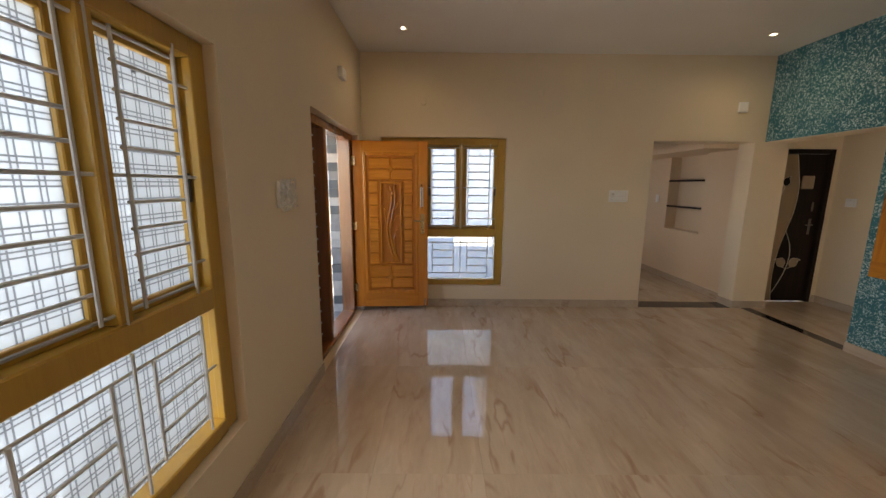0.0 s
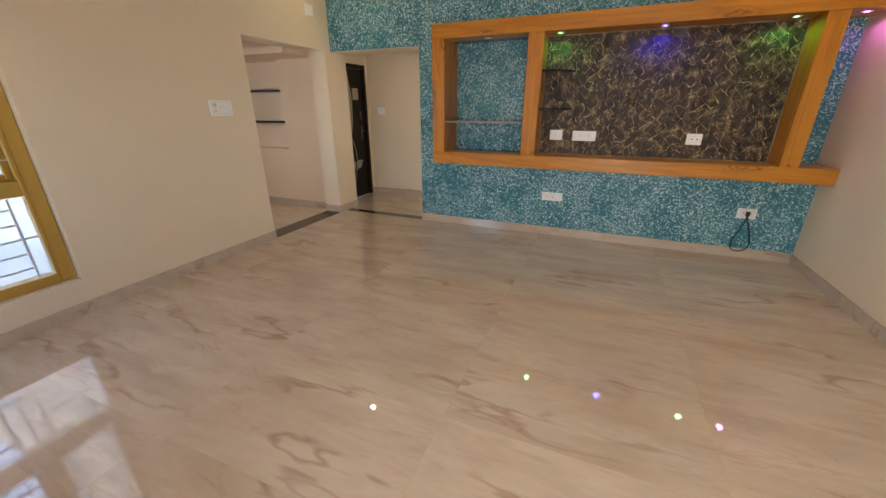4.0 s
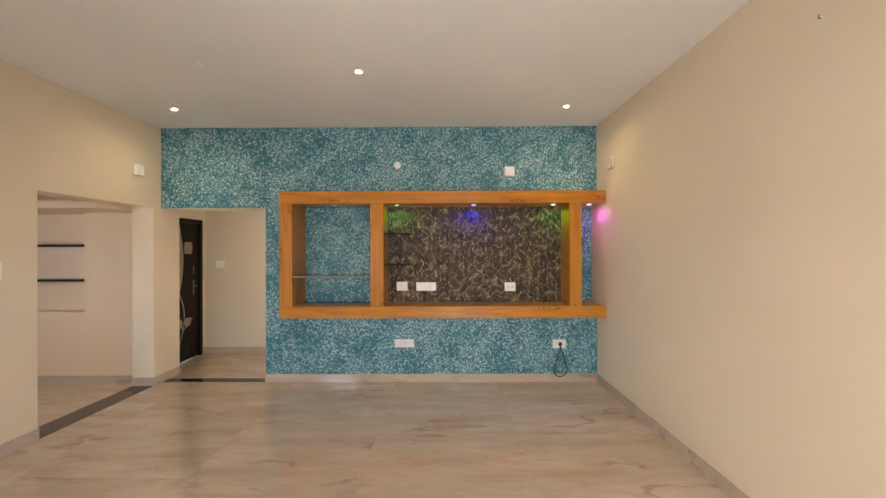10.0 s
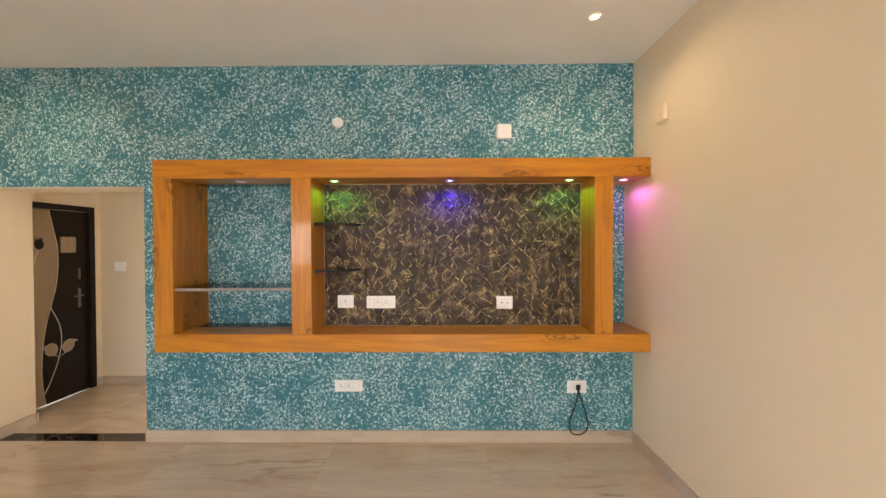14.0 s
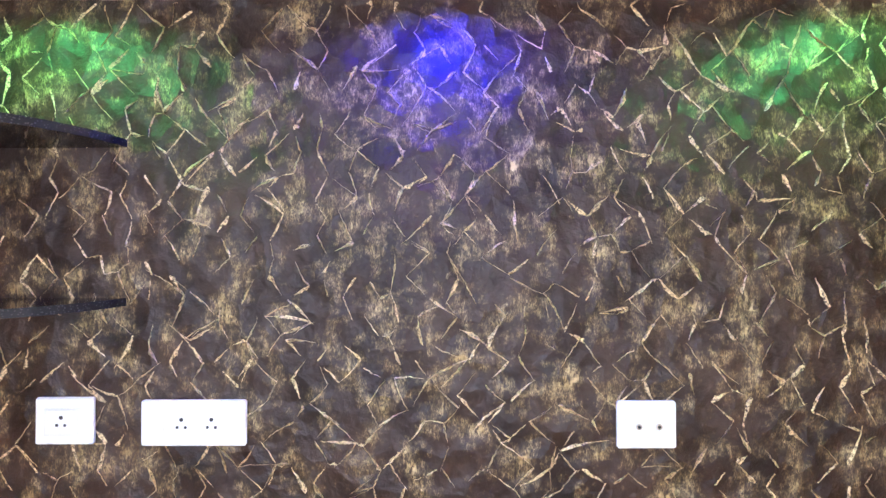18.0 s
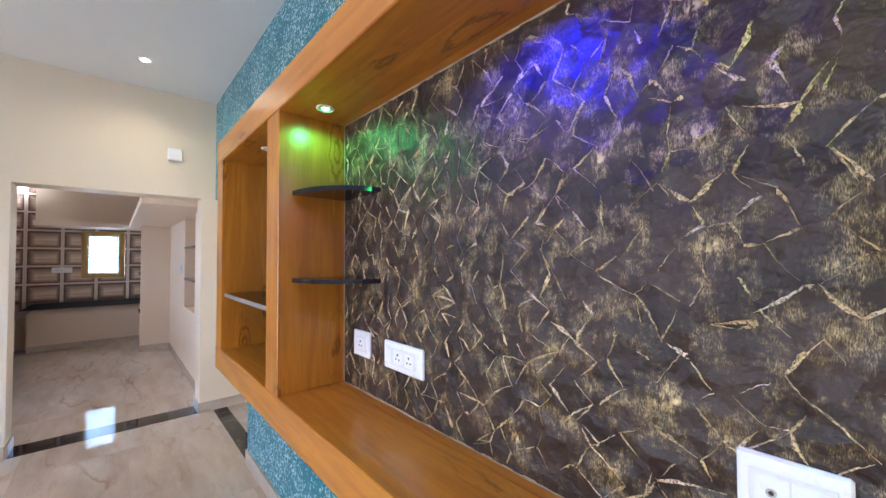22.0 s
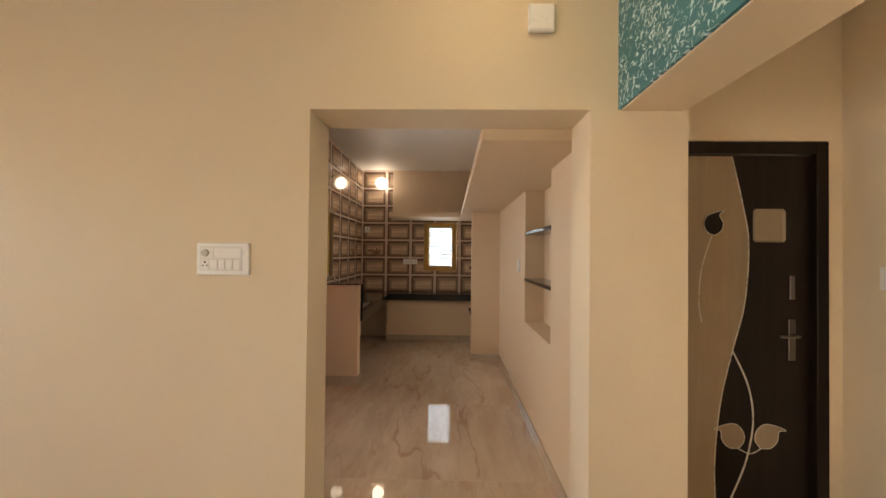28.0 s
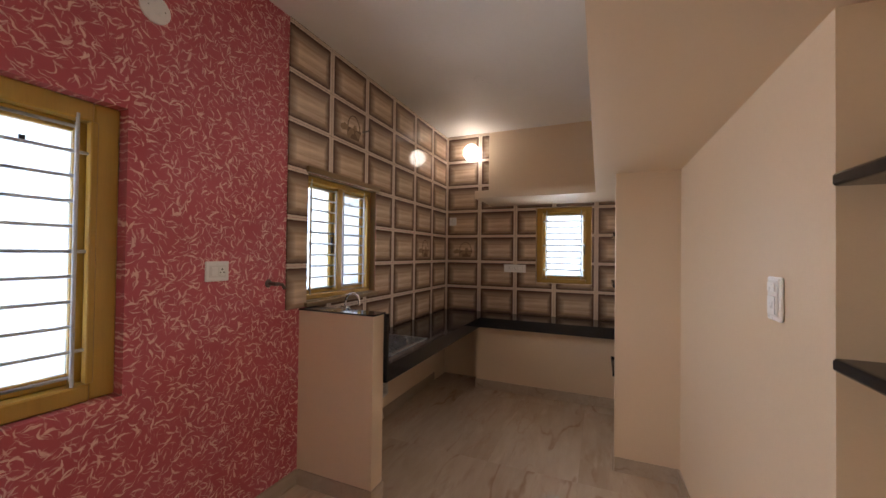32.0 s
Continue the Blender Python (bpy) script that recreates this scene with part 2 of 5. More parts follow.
def stroke_paint(name, base, base2, mark, mark2, scale=20.0, long=0.022, wide=0.006, bend=14.0, share=0.7, patchy=0.45, rough=0.42):
    """Texture-rolled wall on a plane of y and z: short curved tapering dabs, each turned its own way, over a plain coat."""
    m = Mat(name, rough, 0, base, 0.4)
    sep = m.node("ShaderNodeSeparateXYZ", Vector=m.co)
    flat = m.node("ShaderNodeCombineXYZ", X=sep.outputs["Y"], Y=sep.outputs["Z"]).outputs[0]
    warp = m.node("ShaderNodeVectorMath")
    warp.operation = "MULTIPLY_ADD"
    m.t.links.new(m.noise(34, 2, out="Color"), warp.inputs[0])
    warp.inputs[1].default_value = (0.020, 0.020, 0.0)
    m.t.links.new(flat, warp.inputs[2])
    flat = warp.outputs["Vector"]
    patch = m.ramp(m.noise(4.6, 3, 0.6), 0.40, 0.60, patchy, 1.0)
    allm = None
    for k, (grow, strength) in enumerate(((1.0, 1.0), (0.86, 0.95), (1.22, 0.8), (1.45, 0.6))):
        vv = m.space(vec=flat, loc=(3.1 * k, 5.3 * k, 0), rot=(0, 0, 0.7 * k))
        cell = m.node("ShaderNodeTexVoronoi", Vector=vv, Scale=scale * grow, Randomness=0.95)
        cell.voronoi_dimensions, cell.feature = "2D", "F1"
        local = m.node("ShaderNodeVectorMath")
        local.operation = "SUBTRACT"
        m.t.links.new(vv, local.inputs[0])
        m.t.links.new(cell.outputs["Position"], local.inputs[1])
        rgb = m.node("ShaderNodeSeparateColor", Color=cell.outputs["Color"])
        turn = m.node("ShaderNodeVectorRotate", Vector=local.outputs[0], Angle=m.math("MULTIPLY", rgb.outputs[0], math.tau))
        turn.rotation_type = "Z_AXIS"
        at = m.node("ShaderNodeSeparateXYZ", Vector=turn.outputs[0])
        u = m.math("DIVIDE", at.outputs["X"], long / grow)
        curve = m.math("MULTIPLY", m.math("MULTIPLY", at.outputs["X"], at.outputs["X"]), m.ramp(rgb.outputs[1], 0, 1, -bend, bend))
        off = m.math("ABSOLUTE", m.math("SUBTRACT", at.outputs["Y"], curve))
        body = m.math("MULTIPLY", m.math("SUBTRACT", 1.0, m.math("MULTIPLY", u, u)), m.math("MULTIPLY_ADD", u, 0.45, 0.6))
        half = m.math("MULTIPLY", body, m.ramp(rgb.outputs[2], 0, 1, wide * 0.35 / grow, wide * 1.15 / grow))
        dab = m.ramp(m.math("SUBTRACT", half, off), -0.0004, 0.0024)
        keep = m.math("LESS_THAN", m.math("FRACT", m.math("MULTIPLY", rgb.outputs[1], 7.31)), m.math("MULTIPLY", patch, share))
        dab = m.math("MULTIPLY", m.math("MULTIPLY", dab, keep, clamp=True), strength, clamp=True)
        allm = dab if allm is None else m.math("MAXIMUM", allm, dab)
    allm = m.math("MULTIPLY", allm, m.ramp(m.noise(55, 3, 0.6), 0.30, 0.50, 0.6, 1.0), clamp=True)
    coat = m.mix(m.ramp(m.noise(3.0, 4), 0.3, 0.7), base, base2)
    ink = m.mix(m.noise(40, 2), mark, mark2)
    m.color(m.mix(allm, coat, ink))
    m.bump(m.math("ADD", allm, m.math("MULTIPLY", m.noise(120, 3), 0.25)), 0.45, 0.004)
    m.rough(m.ramp(allm, 0, 1, rough, rough * 0.75))
    return m.m


def wood(name, light, dark, axis, rough=0.22, ring=7.0, coat=0.5, streak=1.0, figure=0.0):
    """Polished timber, grain along one axis ('x', 'y' or 'z')."""
    m = Mat(name, rough, 0, light, 0.5)
    s = {"x": (0.07, 1, 1), "y": (1, 0.07, 1), "z": (1, 1, 0.07)}[axis]
    tile_off = m.node("ShaderNodeVectorMath")
    tile_off.operation = "ADD"
    m.t.links.new(m.space(scale=s), tile_off.inputs[0])
    rnd = m.node("ShaderNodeCombineXYZ", X=m.math("MULTIPLY", m.random(), 7.0), Y=m.math("MULTIPLY", m.random(), 3.0), Z=m.math("MULTIPLY", m.random(), 5.0))
    m.t.links.new(rnd.outputs[0], tile_off.inputs[1])
    v = tile_off.outputs["Vector"]
    body = m.noise(ring * 1.3, 3, 0.5, v, 0.5)
    rings = m.math("SINE", m.math("MULTIPLY", body, 30.0))
    fine = m.noise(95, 4, 0.7, v)
    c = m.mix(m.ramp(rings, -1, 1, 0.02, 0.42 * streak), light, dark)
    c = m.mix(m.ramp(fine, 0.45, 0.80, 0, 0.30), c, tuple(d * 0.75 for d in dark))
    knot = m.noise(2.2, 2, 0.5, v)
    c = m.mix(m.ramp(knot, 0.60, 0.80, 0, 0.5), c, tuple(d * 0.55 for d in dark))
    if figure:
        # pointed knots with rings round them
        s2 = {"x": (0.26, 1, 1), "y": (1, 0.26, 1), "z": (1, 1, 0.26)}[axis]
        kv = m.space(scale=s2)
        cell = m.node("ShaderNodeTexVoronoi", Vector=kv, Scale=7.0, Randomness=1.0)
        dist = m.math("ADD", cell.outputs["Distance"], m.math("MULTIPLY", m.math("SUBTRACT", m.noise(19, 4, 0.65, kv), 0.5), 0.52))
        pick = m.math("GREATER_THAN", m.node("ShaderNodeSeparateColor", Color=cell.outputs["Color"]).outputs[0], 1.0 - figure)
        lines = m.ramp(m.math("SINE", m.math("MULTIPLY", dist, 40.0)), 0.0, 0.9, 0.12, 1.0)
        eye = m.math("MULTIPLY", m.math("MULTIPLY", m.ramp(dist, 0.17, 0.41, 1.0, 0.0), lines), pick, clamp=True)
        c = m.mix(m.math("MULTIPLY", eye, 0.66), c, tuple(d * 0.30 for d in dark))
    m.color(c)
    m.b.inputs["Coat Weight"].default_value = coat
    m.b.inputs["Coat Roughness"].default_value = 0.04
    m.bump(fine, 0.06, 0.002)
    return m.m


def marble(name, base, warm, vein, axis="y", rough=0.03, scale=1.0):
    """Polished vitrified tile: long soft bands, brown smears and thin broken veins along one axis."""
    m = Mat(name, rough, 0, base, 1.0)
    s = {"y": (1.0, 0.24, 1.0), "x": (0.24, 1.0, 1.0)}[axis]
    shift = m.node("ShaderNodeVectorMath")
    shift.operation = "ADD"
    m.t.links.new(m.space(scale=tuple(k * scale for k in s), rot=(0, 0, 0.16)), shift.inputs[0])
    rnd = m.random()
    cmb = m.node("ShaderNodeCombineXYZ", X=m.math("MULTIPLY", rnd, 13.0), Y=m.math("MULTIPLY", rnd, 31.0), Z=m.math("MULTIPLY", rnd, 5.0))
    m.t.links.new(cmb.outputs[0], shift.inputs[1])
    v = shift.outputs["Vector"]
    band = m.noise(4.5, 4, 0.6, v, 0.3)
    band2 = m.noise(13, 5, 0.68, v, 0.5)
    c = m.mix(m.ramp(band, 0.34, 0.66), base, warm)
    c = m.mix(m.ramp(band2, 0.48, 0.74, 0, 0.30), c, tuple(k * 0.84 for k in warm))
    c = m.mix(m.ramp(m.noise(8, 4, 0.6, m.space(vec=v, loc=(6, 2, 4)), 0.4), 0.58, 0.72, 0, 0.5), c, tuple(min(1, k * 1.12) for k in base))
    smear = m.math("MULTIPLY", m.ramp(m.noise(15, 4, 0.62, m.space(scale=(1, 0.8, 1), vec=v, loc=(2, 7, 1)), 0.35), 0.56, 0.74), m.ramp(m.noise(3.0, 2, 0.5, m.space(vec=v, loc=(8, 1, 3))), 0.40, 0.54))
    c = m.mix(m.math("MULTIPLY", smear, 0.40, clamp=True), c, tuple(a * 0.5 + b * 0.5 for a, b in zip(vein, warm)))
    gate = m.noise(3.4, 2, 0.5, m.space(vec=v, loc=(4, 9, 2)))
    n1 = m.noise(2.6, 4, 0.55, m.space(scale=(1, 0.9, 1), vec=v), 0.18)
    veins = m.math("MULTIPLY", m.ramp(m.math("ABSOLUTE", m.math("SUBTRACT", n1, 0.5)), 0.0, 0.020, 1.0, 0.0), m.ramp(gate, 0.50, 0.58))
    n2 = m.noise(4.4, 4, 0.55, m.space(scale=(1, 0.8, 1), vec=v, loc=(1, 3, 8)), 0.2)
    thin = m.math("MULTIPLY", m.ramp(m.math("ABSOLUTE", m.math("SUBTRACT", n2, 0.5)), 0.0, 0.012, 1.0, 0.0), m.ramp(gate, 0.42, 0.58, 0.6, 0.0))
    c = m.mix(m.math("MULTIPLY", veins, 0.46, clamp=True), c, vein)
    c = m.mix(m.math("MULTIPLY", thin, 0.36, clamp=True), c, tuple(min(1, k * 1.5) for k in vein))
    m.color(c)
    m.rough(m.ramp(m.noise(7, 4), 0.3, 0.7, rough * 0.7, rough * 1.4))
    return m.m


def emitter(name, color, power):
    m = bpy.data.materials.new(name)
    m.use_nodes = True
    b = m.node_tree.nodes["Principled BSDF"]
    b.inputs["Base Color"].default_value = (0.8, 0.8, 0.8, 1)
    b.inputs["Emission Color"].default_value = (*color, 1)
    b.inputs["Emission Strength"].default_value = power
    return m


def pane_glass(name, frost=0.0, pattern=False, tint=(0.80, 0.86, 0.90)):
    """Window glass: clear with a thin reflection; frosted share scatters; pattern: a woven lattice etched on it."""
    m = bpy.data.materials.new(name)
    m.use_nodes = True
    t = m.node_tree
    t.nodes.clear()
    out = t.nodes.new("ShaderNodeOutputMaterial")
    clear, scatter, gloss = t.nodes.new("ShaderNodeBsdfTransparent"), t.nodes.new("ShaderNodeBsdfTranslucent"), t.nodes.new("ShaderNodeBsdfGlossy")
    clear.inputs[0].default_value = (*tint, 1)
    scatter.inputs[0].default_value = (0.62, 0.70, 0.77, 1)
    gloss.inputs["Roughness"].default_value = 0.03
    mix, top, fres = t.nodes.new("ShaderNodeMixShader"), t.nodes.new("ShaderNodeMixShader"), t.nodes.new("ShaderNodeFresnel")
    fres.inputs["IOR"].default_value = 1.3
    mix.inputs[0].default_value = frost
    if pattern:
        # pairs of crossing frosted lines, 60 mm apart
        co = t.nodes.new("ShaderNodeTexCoord")
        acc = None
        for axis, period, offs in (("X", 0.060, 0.0), ("X", 0.060, 0.016), ("Z", 0.060, 0.0), ("Z", 0.060, 0.016)):
            sep = t.nodes.new("ShaderNodeSeparateXYZ")
            t.links.new(co.outputs["Object"], sep.inputs[0])
            last = sep.outputs[axis]
            for op, val in (("ADD", offs + 12), ("DIVIDE", period), ("FRACT", 0), ("SUBTRACT", 0.5), ("ABSOLUTE", 0), ("LESS_THAN", 0.042)):
                n = t.nodes.new("ShaderNodeMath")
                n.operation = op
                t.links.new(last, n.inputs[0])
                n.inputs[1].default_value = val
                last = n.outputs[0]
            if acc is None:
                acc = last
            else:
                n = t.nodes.new("ShaderNodeMath")
                n.operation = "MAXIMUM"
                t.links.new(acc, n.inputs[0])
                t.links.new(last, n.inputs[1])
                acc = n.outputs[0]
        tint = t.nodes.new("ShaderNodeMix")
        tint.data_type = "RGBA"
        t.links.new(acc, tint.inputs["Factor"])
        tint.inputs["A"].default_value = (0.35, 0.385, 0.42, 1)
        tint.inputs["B"].default_value = (0.155, 0.17, 0.19, 1)
        t.links.new(tint.outputs["Result"], clear.inputs[0])
        t.links.new(tint.outputs["Result"], scatter.inputs[0])
    t.links.new(clear.outputs[0], mix.inputs[1])
    t.links.new(scatter.outputs[0], mix.inputs[2])
    t.links.new(fres.outputs[0], top.inputs[0])
    t.links.new(mix.outputs[0], top.inputs[1])
    t.links.new(gloss.outputs[0], top.inputs[2])
    t.links.new(top.outputs[0], out.inputs[0])
    return m


def crackle_panel(name):
    """Dark bronze trowelled board: pressed facets, gold rubbed over the high spots in broken patches."""
    m = Mat(name, 0.42, 0.0, (0.05, 0.035, 0.025), 0.40)
    warp = m.node("ShaderNodeVectorMath")
    warp.operation = "MULTIPLY_ADD"
    m.t.links.new(m.noise(11, 2, out="Color"), warp.inputs[0])
    warp.inputs[1].default_value = (0.04, 0.04, 0.04)
    m.t.links.new(m.co, warp.inputs[2])
    v = warp.outputs["Vector"]
    facet = m.voronoi(15.0, "F1", v)
    dents = m.noise(24, 3, 0.6, v)
    grain = m.noise(620, 2, 0.65, m.space(scale=(1, 1, 0.22)))
    specks = m.noise(130, 3, 0.62, m.space(scale=(1, 1, 0.4)))
    block_v = m.space(scale=(1, 1.0, 0.55), vec=v)
    cell = m.node("ShaderNodeTexVoronoi", Vector=block_v, Scale=24.0, Randomness=0.8)
    cell.distance = "CHEBYCHEV"
    lot = m.node("ShaderNodeSeparateColor", Color=cell.outputs["Color"]).outputs[0]
    where = m.math("ADD", m.math("MULTIPLY", lot, 0.10), m.noise(12, 4, 0.7))
    rub = m.math("MULTIPLY", m.ramp(where, 0.54, 0.68), m.math("MULTIPLY", m.ramp(grain, 0.40, 0.62), m.ramp(specks, 0.34, 0.60)), clamp=True)
    solid_rub = m.math("MULTIPLY", m.ramp(where, 0.66, 0.75), m.ramp(specks, 0.44, 0.52), clamp=True)
    rub = m.math("MAXIMUM", rub, solid_rub)
    dark = m.mix(m.ramp(m.noise(7, 4), 0.3, 0.7), (0.018, 0.010, 0.007), (0.060, 0.035, 0.024))
    c = m.mix(m.math("MULTIPLY", rub, 0.85), dark, m.mix(m.noise(50, 3), (0.54, 0.385, 0.15), (0.78, 0.62, 0.33)))
    m.color(c)
    m.bump(m.math("ADD", m.math("MULTIPLY", facet, 1.2), m.math("ADD", m.math("MULTIPLY", dents, 0.9), m.math("MULTIPLY", grain, 0.05))), 0.85, 0.012)
    m.rough(m.ramp(specks, 0.3, 0.7, 0.36, 0.52))
    m.t.links.new(m.math("MULTIPLY", rub, 0.35), m.b.inputs["Metallic"])
    return m.m


def shelf_tile(name, w, h):
    """Printed wall tile: a pale bar on its rim, a brown shade inside it, a grained beige field."""
    m = Mat(name, 0.05, 0, (0.5, 0.4, 0.3), 0.5)
    sep = m.node("ShaderNodeSeparateXYZ", Vector=m.co)
    ax, az = m.math("ABSOLUTE", sep.outputs["X"]), m.math("ABSOLUTE", sep.outputs["Z"])
    dx, dz = m.math("SUBTRACT", w / 2, ax), m.math("SUBTRACT", h / 2, az)
    edge = m.math("MINIMUM", dx, dz)
    wob = m.math("MULTIPLY", m.math("SUBTRACT", m.noise(30, 2), 0.5), 0.006)
    rim = m.math("MINIMUM", m.math("SUBTRACT", dx, 0.0075), dz)
    bar = m.ramp(m.math("ADD", rim, wob), 0.0135, 0.0165, 1.0, 0.0)
    # deeper shade under the upper and beside the left bar
    up = m.math("SUBTRACT", h / 2, sep.outputs["Z"])
    left = m.math("ADD", w / 2, sep.outputs["X"])
    soft = m.math("ADD", rim, m.math("MULTIPLY", wob, 2.0))
    shade = m.math("MAXIMUM", m.ramp(soft, 0.016, 0.066, 1.0, 0.0), m.math("MAXIMUM", m.ramp(up, 0.016, 0.110, 1.0, 0.0), m.ramp(left, 0.024, 0.115, 0.95, 0.0)), clamp=True)
    grain = m.noise(26, 4, 0.6, m.space(scale=(0.07, 1, 1), vec=m.co))
    rnd = m.random()
    field = m.mix(m.ramp(grain, 0.34, 0.66), (0.56, 0.385, 0.265), (0.88, 0.71, 0.54))
    field = m.mix(m.math("MULTIPLY", rnd, 0.15), field, (0.32, 0.21, 0.14))
    c = m.mix(m.math("POWER", shade, 0.8), field, (0.060, 0.017, 0.009))
    c = m.mix(bar, c, m.mix(m.noise(45, 3), (0.66, 0.52, 0.42), (0.88, 0.76, 0.65)))
    c = m.mix(m.ramp(edge, 0.0, 0.0022, 0.75, 0.0), c, (0.10, 0.05, 0.035))
    m.color(c)
    return m.m


MARBLE = marble("floor_tile", (0.63, 0.515, 0.41), (0.51, 0.395, 0.295), (0.26, 0.10, 0.045), rough=0.008)
MARBLE_EDGE = marble("skirting_tile", (0.58, 0.48, 0.385), (0.50, 0.40, 0.31), (0.26, 0.16, 0.10), rough=0.12)
CREAM = paint("cream_paint", (0.78, 0.665, 0.51))
PEACH = paint("peach_paint", (0.78, 0.625, 0.465))
WHITE_PAINT = paint("ceiling_paint", (0.85, 0.835, 0.81))
TEAL = stroke_paint("teal_texture_paint", (0.028, 0.170, 0.222), (0.050, 0.220, 0.272), (0.76, 0.92, 0.96), (0.46, 0.70, 0.77), 33.0, 0.018, 0.0078, 26.0, 0.96, 0.28)
PINK = stroke_paint("pink_texture_paint", (0.50, 0.085, 0.108), (0.58, 0.125, 0.16), (0.96, 0.70, 0.64), (0.82, 0.52, 0.47), 20.0, 0.029, 0.0078, 26.0, 1.0, 0.75)
TEAK_Y = wood("teak_along_y", (0.57, 0.225, 0.015), (0.28, 0.072, 0.006), "y", 0.34, 7.0, 0.25, 0.9, 0.85)
TEAK_Z = wood("teak_along_z", (0.57, 0.225, 0.015), (0.28, 0.072, 0.006), "z", 0.34, 7.0, 0.25, 0.9, 0.50)
DOOR_Z = wood("door_teak_upright", (0.68, 0.250, 0.030), (0.44, 0.125, 0.014), "z", 0.2, 5.0)
# darker copy of the door teak: the grooves' shade put into its colour
DOOR_GROOVE = wood("door_teak_shaded_ground", (0.50, 0.165, 0.022), (0.34, 0.090, 0.012), "z", 0.25, 5.0)
DOOR_X = wood("door_teak_cross", (0.68, 0.250, 0.030), (0.44, 0.125, 0.014), "x", 0.2, 5.0)
FRAME_DARK = wood("door_frame_teak", (0.36, 0.140, 0.045), (0.19, 0.065, 0.022), "z", 0.25, 5.0)
OCHRE = wood("window_frame_wood", (0.50, 0.305, 0.060), (0.38, 0.215, 0.036), "z", 0.28, 4.0, 0.3, 0.5)
GRILLE = plain("grille_enamel", (0.52, 0.53, 0.54), 0.35, 0.0, 0.5, 0.04, 30)
FROST = pane_glass("frosted_pane", 0.45, tint=(0.32, 0.38, 0.44))
HAZY = pane_glass("hazed_pane", 0.35, tint=(0.85, 0.90, 0.95))
LATTICE = pane_glass("lattice_pane", 0.65, True)
GRANITE = Mat("black_granite", 0.08, 0, (0.012, 0.012, 0.014), 0.4)
GRANITE.color(GRANITE.mix(GRANITE.ramp(GRANITE.voronoi(230), 0.0, 0.35), (0.10, 0.095, 0.10), (0.016, 0.016, 0.019)))
GRANITE = GRANITE.m
BLACK_MARBLE = Mat("veined_black_stone", 0.06, 0, (0.012, 0.010, 0.010), 0.55)
_v = BLACK_MARBLE.math("ABSOLUTE", BLACK_MARBLE.math("SUBTRACT", BLACK_MARBLE.noise(4.2, 4, 0.6, None, 1.6), 0.5))
BLACK_MARBLE.color(BLACK_MARBLE.mix(BLACK_MARBLE.math("MULTIPLY", BLACK_MARBLE.ramp(_v, 0.0, 0.010, 1, 0), BLACK_MARBLE.ramp(BLACK_MARBLE.noise(5), 0.5, 0.6)), BLACK_MARBLE.mix(BLACK_MARBLE.noise(20), (0.012, 0.009, 0.009), (0.028, 0.020, 0.017)), (0.42, 0.36, 0.30)))
BLACK_MARBLE = BLACK_MARBLE.m
BROWN_STONE = plain("brown_polished_stone", (0.13, 0.075, 0.05), 0.12, 0, 0.5, 0.25, 40)
CUT_STONE = plain("sawn_granite_edge", (0.30, 0.27, 0.26), 0.6, 0, 0.4, 0.5, 70)
PANEL = crackle_panel("crackle_board")
SEALANT = plain("dried_sealant", (0.46, 0.36, 0.25), 0.6, 0, 0.4, 0.35, 60)
_g = Mat("golden_ridge", 0.42, 0.2, (0.62, 0.46, 0.2), 0.5)
_n = _g.noise(190, 4, 0.75)
_g.color(_g.mix(_g.ramp(_n, 0.40, 0.54), (0.060, 0.038, 0.024), _g.mix(_g.noise(35, 2), (0.70, 0.50, 0.21), (0.93, 0.76, 0.46))))
_g.bump(_n, 0.6, 0.004)
GOLD_RIDGE = _g.m
PLASTIC = plain("white_plastic", (0.90, 0.90, 0.90), 0.3, 0, 0.5, 0.02)
PLASTIC_DULL = plain("dull_white_plastic", (0.80, 0.80, 0.79), 0.35, 0, 0.5, 0.03)
PLASTIC_GREY = plain("pale_grey_plastic", (0.62, 0.62, 0.60), 0.3, 0, 0.5, 0.03)
SOCKET_HOLE = plain("socket_hole", (0.03, 0.03, 0.03), 0.5)
CHROME = plain("chrome", (0.75, 0.75, 0.76), 0.12, 1.0, 0.5, 0.03)
BRASS = plain("aged_brass", (0.62, 0.50, 0.28), 0.25, 1.0, 0.5, 0.08)
BLACK_CABLE = plain("black_cable", (0.012, 0.012, 0.013), 0.4)
WENGE = wood("dark_laminate", (0.018, 0.011, 0.008), (0.008, 0.005, 0.004), "z", 0.40, 6.0, 0.05)
BROWN_WOOD = wood("brown_window_wood", (0.26, 0.165, 0.075), (0.17, 0.10, 0.04), "z", 0.35, 4.0, 0.2, 0.5)
PALE_LAMINATE = wood("pale_laminate", (0.36, 0.275, 0.19), (0.28, 0.205, 0.135), "z", 0.3, 5.0, 0.2, 0.5)
WENGE.node_tree.nodes["Principled BSDF"].inputs["Specular IOR Level"].default_value = 0.18
INLAY = plain("silver_inlay", (0.60, 0.57, 0.52), 0.3, 0.3)


